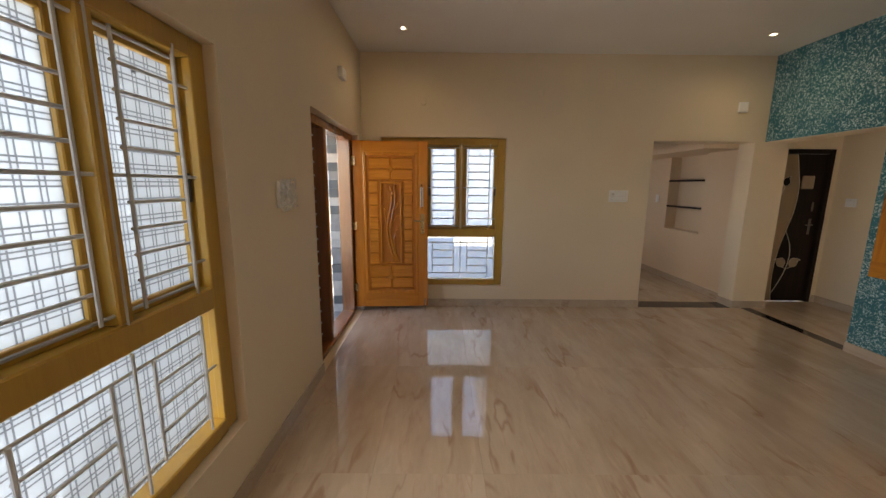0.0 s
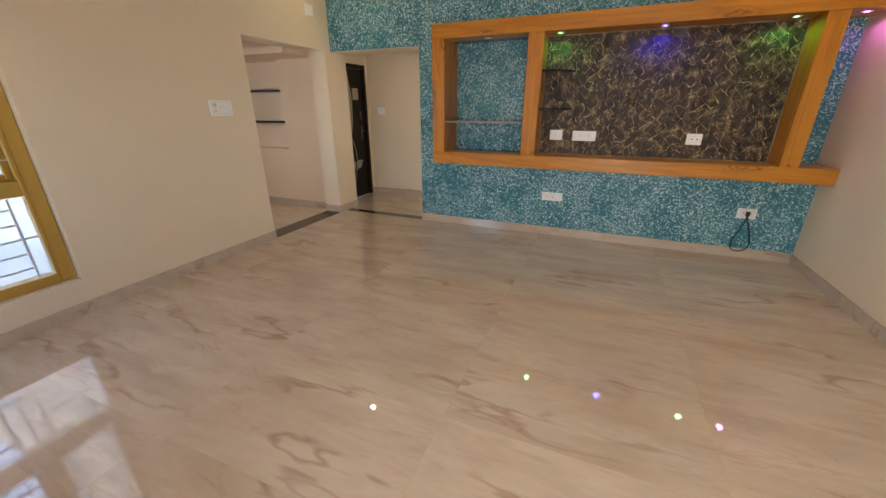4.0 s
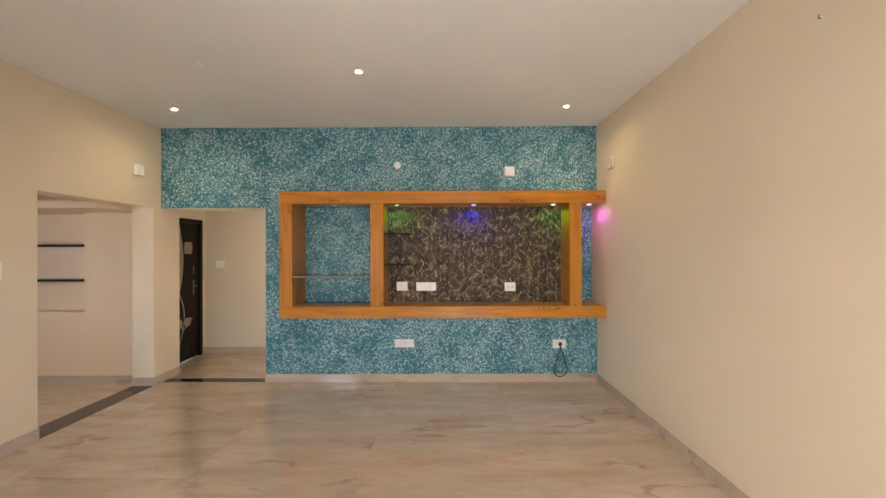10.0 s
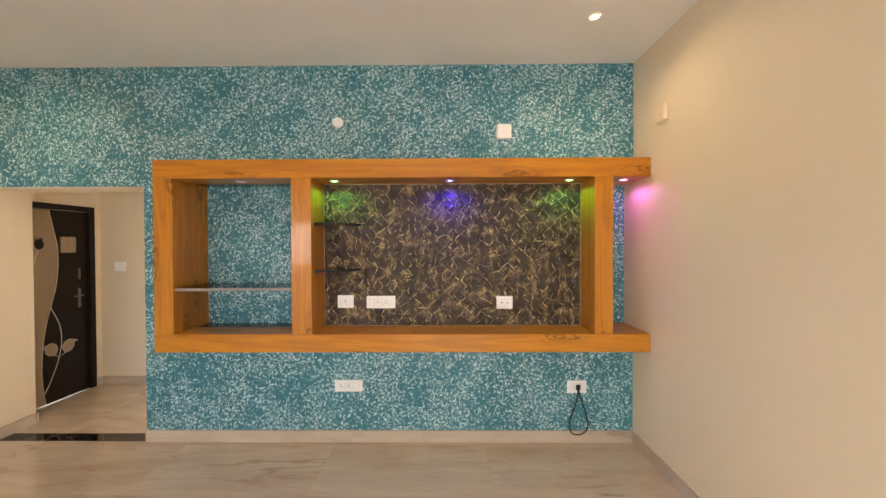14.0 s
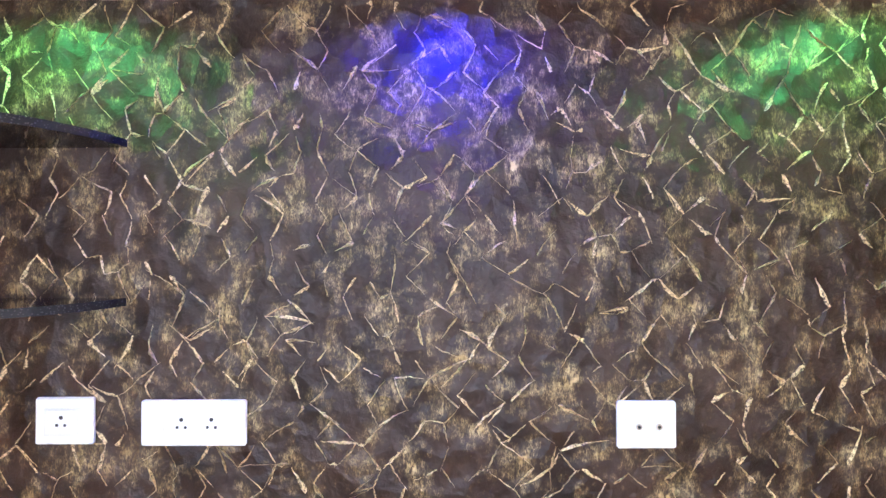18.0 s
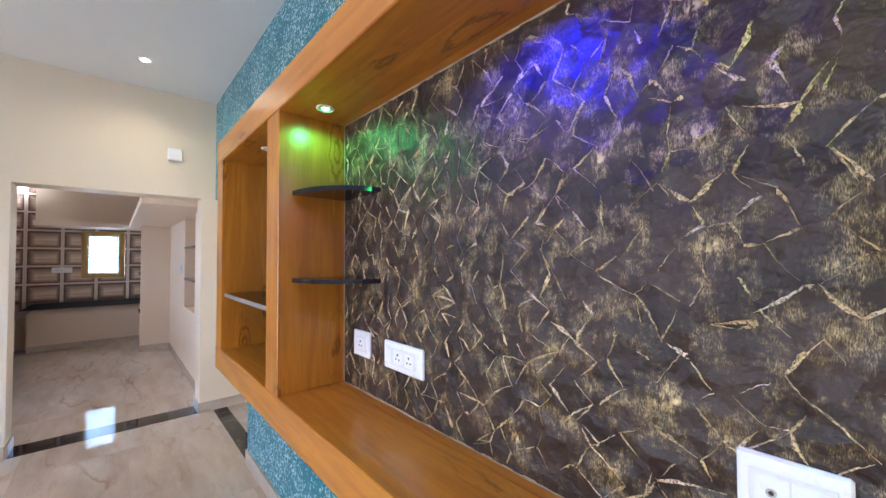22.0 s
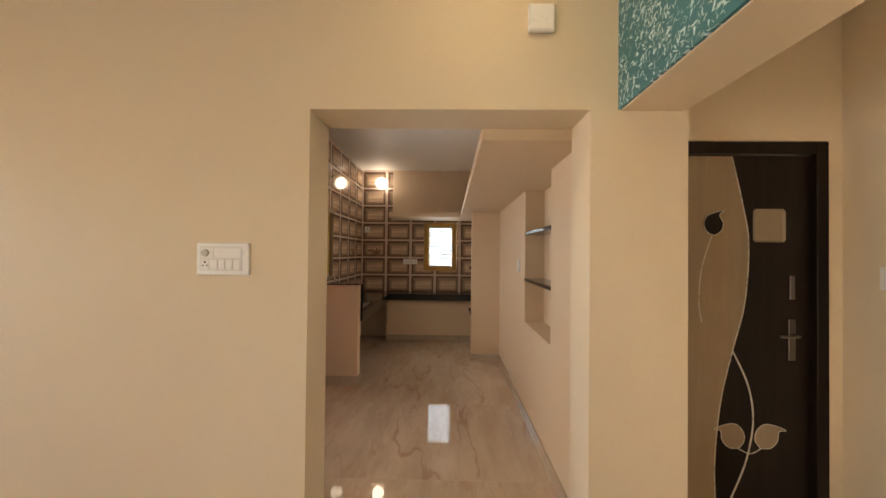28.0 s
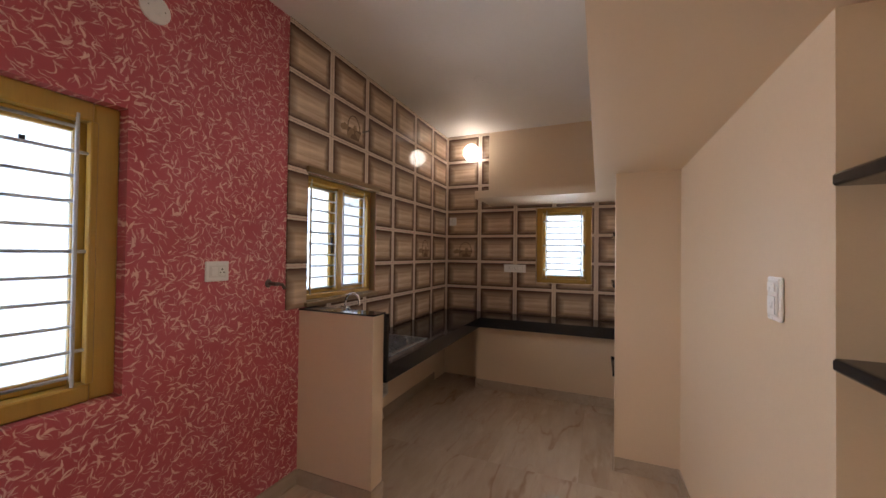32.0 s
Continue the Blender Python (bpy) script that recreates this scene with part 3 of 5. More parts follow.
# ---- structure ----
def wall(name, axis, face, back, u0, u1, z0, z1, holes, material, label=""):
    """A wall between two planes of one axis ('x' or 'y'), with holes (u0, u1, z0, z1) through it."""
    us = sorted({u0, u1, *[v for h in holes for v in h[:2]]})
    zs = sorted({z0, z1, *[v for h in holes for v in h[2:]]})
    us, zs = [v for v in us if u0 <= v <= u1], [v for v in zs if z0 <= v <= z1]

    def full(i, j):
        if not (0 <= i < len(us) - 1 and 0 <= j < len(zs) - 1):
            return False
        u, z = (us[i] + us[i + 1]) / 2, (zs[j] + zs[j + 1]) / 2
        return not any(a < u < b and c < z < d for a, b, c, d in holes)

    bm = bmesh.new()

    def quad(*ps):
        bm.faces.new([bm.verts.new((d, u, z) if axis == "x" else (u, d, z)) for d, u, z in ps])

    for i in range(len(us) - 1):
        for j in range(len(zs) - 1):
            if not full(i, j):
                continue
            a, b, c, d = us[i], us[i + 1], zs[j], zs[j + 1]
            quad((face, a, c), (face, b, c), (face, b, d), (face, a, d))
            quad((back, a, c), (back, a, d), (back, b, d), (back, b, c))
            if not full(i - 1, j):
                quad((face, a, c), (face, a, d), (back, a, d), (back, a, c))
            if not full(i + 1, j):
                quad((face, b, c), (back, b, c), (back, b, d), (face, b, d))
            if not full(i, j - 1):
                quad((face, a, c), (back, a, c), (back, b, c), (face, b, c))
            if not full(i, j + 1):
                quad((face, a, d), (face, b, d), (back, b, d), (back, a, d))
    bmesh.ops.remove_doubles(bm, verts=bm.verts, dist=0.0005)
    bmesh.ops.recalc_face_normals(bm, faces=bm.faces)
    return solid(name, bm, material, label, "wall", kind="structure")


def slab(name, row, material, label, category, **kw):
    return solid(name, boxes(row), material, label, category, kind="structure", **kw)


BX, RX = 3.844, 3.952                 # back of the crackle board; face of the recess behind the television unit
BW = (0.80, 2.325, 0.37, 2.115)      # big west window: y0, y1, z0, z1
FD = (3.46, 5.060, 0.0, 2.100)       # front door set
NW = (-0.83, 0.690, 0.27, 2.105)     # north window
PW = (5.80, 6.72, 0.88, 2.035)       # window in the pink wall
TW = (7.715, 8.515, 1.14, 1.985)     # window in the tiled wall
CW = (2.610, 3.195, 1.15, 1.995)     # kitchen north window

wall("wall_west", "x", W, W - WT, S - WT, N + WT, -0.3, 3.5, [BW, FD], CREAM, "cream painted wall with front door and large window")
wall("wall_north", "y", N, N + WT, W, E2 + 0.02, -0.3, 3.5, [NW, (KO[0], KO[1], -0.3, KO[2])], CREAM, "cream painted wall with window and kitchen opening")
wall("wall_south", "y", S, S - WT, W, PE + WT, -0.3, 3.5, [], CREAM, "plain cream painted wall")
wall("wall_east", "x", E, E2, S, N, -0.3, 3.5, [(PY, N, -0.3, PZ), (S - 0.1, 3.60, 0.92, 2.12)], TEAL, "teal wall with a rolled texture of pale strokes")
slab("wall_unit_recess", (RX, E2 - 0.002, S, 3.60, 0.92, 2.12), TEAL, "teal textured back of the recess behind the wall unit", "wall")
# the far side of the east wall and its opening are painted cream
for k, row in enumerate(((E2, E2 + 0.01, S, PY, 0, CEIL), (E2, E2 + 0.01, PY, N, PZ, CEIL), (E + 0.012, E2, PY - 0.004, PY + 0.002, 0, PZ), (E + 0.012, E2, PY, N, PZ - 0.006, PZ))):
    slab(f"wall_passage_lining_{k + 1}", row, CREAM, "cream painted lining of the passage opening", "wall")
# the hole takes the added, unseen passage window
wall("wall_passage_end", "x", PE, PE + WT, S, PN + 0.2, -0.3, 3.5, [(2.2, 3.6, 0.9, 2.1)], CREAM, "plain cream wall at the end of the passage")
wall("wall_passage_door", "y", PN, PN + 0.14, E2 + 0.02, PE, -0.3, 3.5, [(E2 + 0.02, 4.975, -0.3, 2.04)], CREAM, "cream wall round the dark bedroom door")
slab("wall_bedroom", (E2 - 0.2, PE, PN + 0.6, PN + 0.7, -0.3, 3.5), CREAM, "plain wall behind the bedroom door", "wall")
slab("ceiling", (W, PE, S, N, CEIL, CEIL + 0.12), WHITE_PAINT, "white painted ceiling", "ceiling")
slab("ceiling_passage", (E2 + 0.02, PE, N, PN, CEIL, CEIL + 0.12), WHITE_PAINT, "white painted ceiling", "ceiling")
wall("wall_kitchen_west", "x", KW, KW - WT, N + WT, KN + WT, -0.3, 3.5, [PW, TW], PINK, "pink wall with a rolled texture of pale strokes")
wall("wall_kitchen_outside", "x", KW - WT - 0.002, KW - WT - 0.014, N + WT, KN + WT, -0.3, 3.5, [PW, TW], CREAM, "cream painted outer face of the kitchen wall")
wall("wall_kitchen_north", "y", KN, KN + WT, KW, KE + 0.6, -0.3, 3.5, [CW], PEACH, "cream painted kitchen wall with a small window")
NICHE = (6.105, 6.957, 0.85, LOFT)
wall("wall_kitchen_east", "x", KE, KE + 0.17, N + WT, KN, -0.3, 3.5, [NICHE], PEACH, "cream painted kitchen wall with a shelf niche")
slab("wall_niche_back", (KE + 0.17, KE + 0.27, N + WT, KN, -0.3, 3.5), PEACH, "cream painted back of the niche", "wall")
slab("ceiling_kitchen", (KW, KE, N + WT, KN, KC, KC + 0.12), WHITE_PAINT, "white painted kitchen ceiling", "ceiling")
slab("roof", (W - WT, PE + 0.5, S - 0.6, N + WT, 3.5, 3.62), WHITE_PAINT, "flat concrete roof slab", "roof")
slab("roof_kitchen", (KW - 0.7, PE + 0.5, N + WT, KN + 0.7, 3.5, 3.62), WHITE_PAINT, "flat concrete roof slab over the kitchen", "roof")
# loft slab round the east and north of the kitchen
bm = bmesh.new()
prism(bm, [(KE, N + WT), (KE, KN), (2.10, KN), (2.10, 9.41), (3.235, 9.41), (3.235, N + WT)], LOFT, LOFT + 0.075)
for vtx in bm.verts:
    vtx.co = Vector((vtx.co.x, vtx.co.z, vtx.co.y))
bmesh.ops.recalc_face_normals(bm, faces=bm.faces)
solid("loft_slab", bm, PEACH, "cream painted concrete loft slab along two walls", "loft", kind="structure")
slab("wall_stub", (3.372, KE, 8.65, 8.76, 0, LOFT), PEACH, "short cream wall beside the kitchen shelves", "wall")
slab("wall_pier", (KW, 2.068, 7.662, 7.775, 0, 1.095), PEACH, "half-height cream wall at the end of the counter", "wall")
slab("counter_base", (2.02, KE, 9.76, KN, 0, 0.70), PEACH, "cream painted base wall under the counter", "wall")

# skirting of cut floor tile
SK = 0.095
rows = [(W + 0.002, W + 0.012, S, FD[0]), (W + 0.012, KO[0] - 0.0, N - 0.012, N - 0.002), (KO[1], E2 + 0.008, N - 0.012, N - 0.002), (KO[1] - 0.012, KO[1] - 0.002, N - 0.012, N + WT),
        (KO[0] + 0.002, KO[0] + 0.012, N - 0.002, N + WT), (E - 0.014, E - 0.002, S + 0.012, PY), (E - 0.002, E2, PY + 0.003, PY + 0.013), (W + 0.012, E, S + 0.002, S + 0.012), (PE - 0.012, PE - 0.002, S, PN), (4.98, PE - 0.012, PN - 0.012, PN - 0.002), (E2 + 0.022, E2 + 0.032, N - 0.012, PN),
        (KW + 0.002, KW + 0.012, N + WT, 7.65), (KE - 0.012, KE - 0.002, N + WT, 8.65), (3.372, KE - 0.012, 8.638, 8.648), (3.36, 3.37, 8.638, 8.76), (KW + 0.012, 2.080, 7.650, 7.660), (2.070, 2.080, 7.660, 7.775), (2.02, KE, 9.748, 9.758), (KW + 0.002, KW + 0.012, 7.775, 9.758)]


# ---- windows ----
def rod(bm, a, b, r=0.0065):
    """A thin square rod between two points, with rounded corners by its six sides."""
    tube(bm, a, b, r, 6)


def grille_bars(th, w, zt, z1, sashes, centres, low, x0, x1, bars):
    """Welded steel rods on the room side: bays of level rods between uprights, standoffs into the frame."""
    y, yb = 0.056, 0.067
    top, foot = z1 - 0.030, zt + 0.035
    zs = [foot + (top - foot) * k / bars for k in range(bars + 1)]
    g = bmesh.new()
    edges = (x0 + 0.095, x1 - 0.095) if centres else (x0 + 0.05, x1 - 0.05)
    if centres:
        bays = [(edges[0], centres[0] - 0.085), (centres[0] + 0.085, centres[1] - 0.085), (centres[1] + 0.085, edges[1])]
    elif sashes == 2:
        bays = [(edges[0], w / 2 - 0.045), (w / 2 + 0.045, edges[1])]
    else:
        bays = [edges]
    for a, b in bays:
        for z in zs:
            rod(g, (a, yb, z), (b, yb, z))
        for x in (a, b):
            rod(g, (x, y, zs[0] - 0.012), (x, y, zs[-1] + 0.012))
    for z in (zs[0], zs[len(zs) // 2], zs[-1]):
        rod(g, (edges[0], yb, z), (edges[1], yb, z))
    for z in (zs[1], zs[len(zs) // 2], zs[-2]):
        rod(g, (x0 - 0.03, yb, z), (edges[0], yb, z))
        rod(g, (edges[1], yb, z), (x1 + 0.03, yb, z))
    for x in (*(centres or ()), *edges):
        rod(g, (x, y - 0.004, zt - 0.03), (x, y - 0.004, z1 + 0.02), 0.006)
    part("grille", g, GRILLE, th, "white enamelled steel grille")
    if low:
        g = bmesh.new()
        lo, hi = low[0] + 0.075, low[1] - 0.075
        zs = [lo + (hi - lo) * k / 4 for k in range(5)]
        for z in (zs[0], zs[-1]):
            rod(g, (edges[0], yb, z), (edges[1], yb, z))
        for a, b in bays:
            for z in zs[1:-1]:
                rod(g, (a, yb, z), (b, yb, z))
            for x in (a, b):
                rod(g, (x, y, lo - 0.005), (x, y, hi + 0.005))
        for x in (*(centres or ()), *edges):
            rod(g, (x, y - 0.004, low[0] + 0.005), (x, y - 0.004, low[1] - 0.005), 0.006)
        rod(g, (x0 - 0.02, yb, zs[2]), (edges[0], yb, zs[2]))
        rod(g, (edges[1], yb, zs[2]), (x1 + 0.02, yb, zs[2]))
        part("lower_grille", g, GRILLE, th, "white enamelled steel grille")


def window(name, at, w, h, sashes, transom, pane, label, frame_w=0.095, bars=10, st=0.042):
    """Local: x along the wall, y outwards from the wall's inner face, z up. Transom: height of the cross bar's middle, or None."""
    th = thing(name, label, "window", at=at, kind="structure")
    fd0, fd1 = 0.05, 0.15
    fr = frame_w
    part("frame_side", boxes((0.002, fr, fd0, fd1, 0.002, h - 0.002), bevel=0.006), OCHRE, th)
    part("frame_side", boxes((w - fr, w - 0.002, fd0, fd1, 0.002, h - 0.002), bevel=0.006), OCHRE, th)
    part("frame_head", boxes((fr, w - fr, fd0, fd1, h - fr * 0.9, h - 0.002), bevel=0.006), OCHRE, th)
    part("frame_foot", boxes((fr, w - fr, fd0 - 0.01, fd1, 0.002, fr * 0.8), bevel=0.006), OCHRE, th)
    # moulded inner bead
    bead = bmesh.new()
    for a in (fr, w - fr):
        box(bead, a - 0.012, a + 0.012, fd0 - 0.006, fd0 + 0.03, fr * 0.8, h - fr * 0.9, 0.004)
    part("bead", bead, OCHRE, th)
    x0, x1, z0, z1 = fr, w - fr, fr * 0.8, h - fr * 0.9
    zt = z0
    if transom:
        part("transom", boxes((x0, x1, fd0 - 0.004, fd1, transom - 0.05, transom + 0.05), bevel=0.006), OCHRE, th)
        zt = transom + 0.05
    step = (x1 - x0) / sashes
    for i in range(1, sashes):
        part("mullion", boxes((x0 + step * i - 0.028, x0 + step * i + 0.028, fd0, fd1, zt, z1), bevel=0.005), OCHRE, th)
    for i in range(sashes):
        a, b = x0 + step * i + (0.028 if i else 0), x0 + step * (i + 1) - (0.028 if i < sashes - 1 else 0)
        sash = boxes((a, a + st, 0.10, 0.14, zt, z1), (b - st, b, 0.10, 0.14, zt, z1), (a + st, b - st, 0.10, 0.14, zt, zt + st), (a + st, b - st, 0.10, 0.14, z1 - st, z1), bevel=0.004)
        so = part("sash", sash, OCHRE, th)
        part("pane", boxes((a + st, b - st, 0.117, 0.122, zt + st, z1 - st)), pane, so).visible_shadow = False
        hb = bmesh.new()
        hx = b - st * 0.5 if i % 2 == 0 else a + st * 0.5
        box(hb, hx - 0.008, hx + 0.008, 0.086, 0.10, (zt + z1) / 2 - 0.10, (zt + z1) / 2 + 0.02, 0.004)
        part("pane_label", boxes((a + (b - a) * 0.5 - 0.009, a + (b - a) * 0.5 + 0.009, 0.1155, 0.1168, z1 - st - 0.075, z1 - st - 0.050)), SOCKET_HOLE, so, "small dark maker's label on the glass")
        part("sash_handle", hb, SOCKET_HOLE, so, "dark casement handle")
    if transom:
        zb0, zb1 = z0, transom - 0.05
        part("lower_pane", boxes((x0, x1, 0.117, 0.122, zb0, zb1)), pane, th).visible_shadow = False
    grille_bars(th, w, zt, z1, sashes, (x0 + step, x1 - step) if sashes == 3 else None, (z0, transom - 0.05) if transom else None, x0, x1, bars)
    return th


def on_west(x, y, z):
    return pose(x, y, z, 0, 0, 90)


window("window_1", on_west(W, BW[0], BW[2]), BW[1] - BW[0], BW[3] - BW[2], 3, 0.665, LATTICE, "large ochre timber window with white grille and lattice glass")
window("window_2", pose(NW[0], N, NW[2]), NW[1] - NW[0], NW[3] - NW[2], 3, 0.675, HAZY, "ochre timber window with white grille behind the front door")
window("window_3", on_west(KW, PW[0], PW[2]), PW[1] - PW[0], PW[3] - PW[2], 2, None, FROST, "ochre timber window with white grille in the pink wall", 0.085, 10)
window("window_4", on_west(KW, TW[0], TW[2]), TW[1] - TW[0], TW[3] - TW[2], 2, None, FROST, "small timber window with white grille over the sink", 0.045, 9, 0.03)
window("window_5", pose(CW[0], KN, CW[2]), CW[1] - CW[0], CW[3] - CW[2], 1, None, FROST, "small single timber window with white grille", 0.06, 10, 0.032)


# ---- front door set ----
def four_point_star(r, y0, y1, cx, cz):
    bm = bmesh.new()
    pts = []
    for k in range(8):
        rr = r if k % 2 == 0 else r * 0.36
        pts.append((cx + rr * math.sin(k * math.tau / 8), cz + rr * math.cos(k * math.tau / 8)))
    top = bm.verts.new((cx, y1, cz))
    ring = [bm.verts.new((x, y0, z)) for x, z in pts]
    for k in range(8):
        bm.faces.new((ring[k], ring[(k + 1) % 8], top))
    bm.faces.new(ring)
    bmesh.ops.recalc_face_normals(bm, faces=bm.faces)
    return bm


def raised(bm, x0, x1, z0, z1, y, d=0.012, e=0.012):
    """A raised field with sloping sides on the face y, standing towards -y."""
    a = [bm.verts.new(p) for p in ((x0, y, z0), (x1, y, z0), (x1, y, z1), (x0, y, z1))]
    b = [bm.verts.new(p) for p in ((x0 + e, y - d, z0 + e), (x1 - e, y - d, z0 + e), (x1 - e, y - d, z1 - e), (x0 + e, y - d, z1 - e))]
    bm.faces.new(b)
    for i in range(4):
        bm.faces.new((a[i], a[(i + 1) % 4], b[(i + 1) % 4], b[i]))
    return bm


MULL, FX = 4.04, -1.13     # middle of the post between side light and door; room face of the frame
fs = thing("door_frame_1", "dark teak front door frame with a narrow barred side light", "door frame", kind="structure")
part("post", boxes((FX - 0.14, FX, FD[0] + 0.002, FD[0] + 0.075, 0, FD[3] - 0.002), bevel=0.006), FRAME_DARK, fs)
part("post", boxes((FX - 0.14, FX, MULL - 0.04, MULL + 0.04, 0, FD[3] - 0.075), bevel=0.006), FRAME_DARK, fs)
part("post", boxes((FX - 0.14, FX, 4.905, FD[1] - 0.002, 0, FD[3] - 0.002), bevel=0.006), FRAME_DARK, fs)
part("head", boxes((FX - 0.14, FX, FD[0] + 0.075, 4.905, FD[3] - 0.075, FD[3] - 0.002), bevel=0.006), FRAME_DARK, fs)
part("sill", boxes((FX - 0.14, FX + 0.012, FD[0] + 0.075, 4.905, 0.001, 0.05), bevel=0.006), FRAME_DARK, fs)
g = bmesh.new()
for k in range(17):
    z = 0.12 + k * 0.115
    box(g, FX - 0.10, FX - 0.092, FD[0] + 0.075, MULL - 0.04, z - 0.0065, z + 0.0065)
for y in (FD[0] + 0.16, FD[0] + 0.38):
    box(g, FX - 0.09, FX - 0.082, y - 0.006, y + 0.006, 0.05, FD[3] - 0.075)
part("grille", g, GRILLE, fs, "white enamelled steel grille")
part("side_pane", boxes((FX - 0.118, FX - 0.113, FD[0] + 0.075, MULL - 0.04, 0.05, FD[3] - 0.075)), LATTICE, fs)

DW, DH, DT = 0.87, 1.98, 0.042
door = thing("door_1", "open carved teak front door with brass handle", "door", at=pose(FX + 0.008, 4.998, 0.055, 0, 0, 3.6), kind="structure")
# local: x from the hinge, z up, the carved face looks to -y
part("stile", boxes((0, 0.115, 0, DT, 0, DH), bevel=0.004), DOOR_Z, door)
part("stile", boxes((DW - 0.115, DW, 0, DT, 0, DH), bevel=0.004), DOOR_Z, door)
part("rail", boxes((0.115, DW - 0.115, 0.001, DT, 0, 0.17)), DOOR_X, door)
part("rail", boxes((0.115, DW - 0.115, 0.001, DT, DH - 0.13, DH)), DOOR_X, door)
# recessed ground in the darker teak, groove shade by colour
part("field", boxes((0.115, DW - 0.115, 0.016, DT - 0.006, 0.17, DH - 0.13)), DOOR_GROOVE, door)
fx0, fx1, fz0, fz1 = 0.115, DW - 0.115, 0.17, DH - 0.13
mould = bmesh.new()
for x0, x1, z0, z1 in ((fx0, fx0 + 0.035, fz0, fz1), (fx1 - 0.035, fx1, fz0, fz1), (fx0 + 0.035, fx1 - 0.035, fz0, fz0 + 0.035), (fx0 + 0.035, fx1 - 0.035, fz1 - 0.035, fz1)):
    box(mould, x0, x1, -0.006, 0.02, z0, z1, 0.010, 2)
part("moulding", mould, DOOR_Z, door)
ix0, ix1, iz0, iz1 = fx0 + 0.06, fx1 - 0.06, fz0 + 0.06, fz1 - 0.06
cxm = (ix0 + ix1) / 2
px0, px1 = ix0 + 0.135, ix1 - 0.135
for side in (0, 1):
    for k in range(7):
        za = iz0 + 0.30 + k * (iz1 - iz0 - 0.56) / 7
        zb = za + (iz1 - iz0 - 0.56) / 7 - 0.002
        x0, x1 = (ix0, px0 - 0.02) if side == 0 else (px1 + 0.02, ix1)
        part("carved_block", raised(bmesh.new(), x0, x1, za, zb, 0.0165, 0.010, 0.011), DOOR_X, door)
for (x0, x1) in ((ix0, cxm - 0.004), (cxm + 0.004, ix1)):
    for z0, z1 in ((iz0, iz0 + 0.13), (iz0 + 0.138, iz0 + 0.29), (iz1 - 0.25, iz1 - 0.13), (iz1 - 0.122, iz1)):
        part("carved_block", raised(bmesh.new(), x0, x1, z0, z1, 0.0165, 0.010, 0.011), DOOR_X, door)
for z in (iz0 + 0.134, iz1 - 0.126):
    part("carved_star", four_point_star(0.062, 0.006, -0.016, cxm, z), DOOR_Z, door)
    part("star_boss", lathe(bmesh.new(), ((0.026, 0.0), (0.022, 0.008), (0.008, 0.012)), 14, pose(cxm, -0.004, z, 90)), DOOR_Z, door, smooth=True)
pz0, pz1 = iz0 + 0.31, iz1 - 0.275
border = bmesh.new()
for x0, x1, z0, z1 in ((px0, px0 + 0.018, pz0, pz1), (px1 - 0.018, px1, pz0, pz1), (px0 + 0.018, px1 - 0.018, pz0, pz0 + 0.018), (px0 + 0.018, px1 - 0.018, pz1 - 0.018, pz1)):
    box(border, x0, x1, -0.006, 0.018, z0, z1, 0.005)
part("centre_border", border, DOOR_Z, door)
ph = pz1 - pz0
STEMS = (
    (0.013, ((0.04, 0.03), (-0.015, 0.20), (-0.048, 0.42), (-0.025, 0.60), (0.008, 0.76), (-0.004, 0.90))),
    (0.013, ((0.062, 0.03), (0.018, 0.20), (-0.016, 0.42), (0.012, 0.60), (0.046, 0.76), (0.042, 0.92))),
    (0.011, ((0.078, 0.03), (0.048, 0.16), (0.030, 0.30), (0.052, 0.38), (0.082, 0.43))),
    (0.009, ((0.000, 0.46), (0.035, 0.54), (0.060, 0.58), (0.088, 0.60))),
    (0.009, ((-0.046, 0.48), (-0.066, 0.56), (-0.074, 0.64), (-0.088, 0.70))),
    (0.009, ((0.030, 0.66), (0.066, 0.70), (0.088, 0.76))),
)
for r, pts in STEMS:
    part("carved_stem", path_tube(bmesh.new(), smooth_curve([(cxm + x, 0.008 - 0.008 * min(1, 3 * u, 3 * (1 - u)), pz0 + ph * z) for (x, z), u in zip(pts, [k / (len(pts) - 1) for k in range(len(pts))])], 7), r, 9, 0.45), DOOR_Z, door, smooth=True)
for dx, fz, r, turn in ((-0.006, 0.92, 0.034, -12), (0.044, 0.935, 0.030, 14), (0.018, 0.87, 0.026, 4), (0.072, 0.43, 0.026, 58), (0.076, 0.60, 0.022, 62), (-0.076, 0.68, 0.026, -34), (0.078, 0.745, 0.022, 40)):
    bm = bmesh.new()
    bmesh.ops.create_uvsphere(bm, u_segments=12, v_segments=8, radius=1.0)
    bmesh.ops.transform(bm, matrix=pose(cxm + dx, 0.008, pz0 + ph * fz, 0, turn, 0) @ Matrix.Diagonal((r * 0.5, 0.012, r, 1)), verts=bm.verts)
    part("carved_leaf", bm, DOOR_Z, door, smooth=True)
lock = part("lock_plate", boxes((DW - 0.085, DW - 0.040, -0.008, 0.0, 0.90, 1.14), bevel=0.004), BRASS, door, "brass lock plate")
part("lever", path_tube(bmesh.new(), [(DW - 0.062, -0.008, 1.06), (DW - 0.062, -0.045, 1.06), (DW - 0.09, -0.052, 1.06), (DW - 0.17, -0.050, 1.065)], 0.009, 10), BRASS, lock, smooth=True)
part("key_knob", lathe(bmesh.new(), ((0.018, 0), (0.018, 0.012), (0.010, 0.022)), 16, pose(DW - 0.062, -0.008, 0.96, 90)), BRASS, lock, smooth=True)
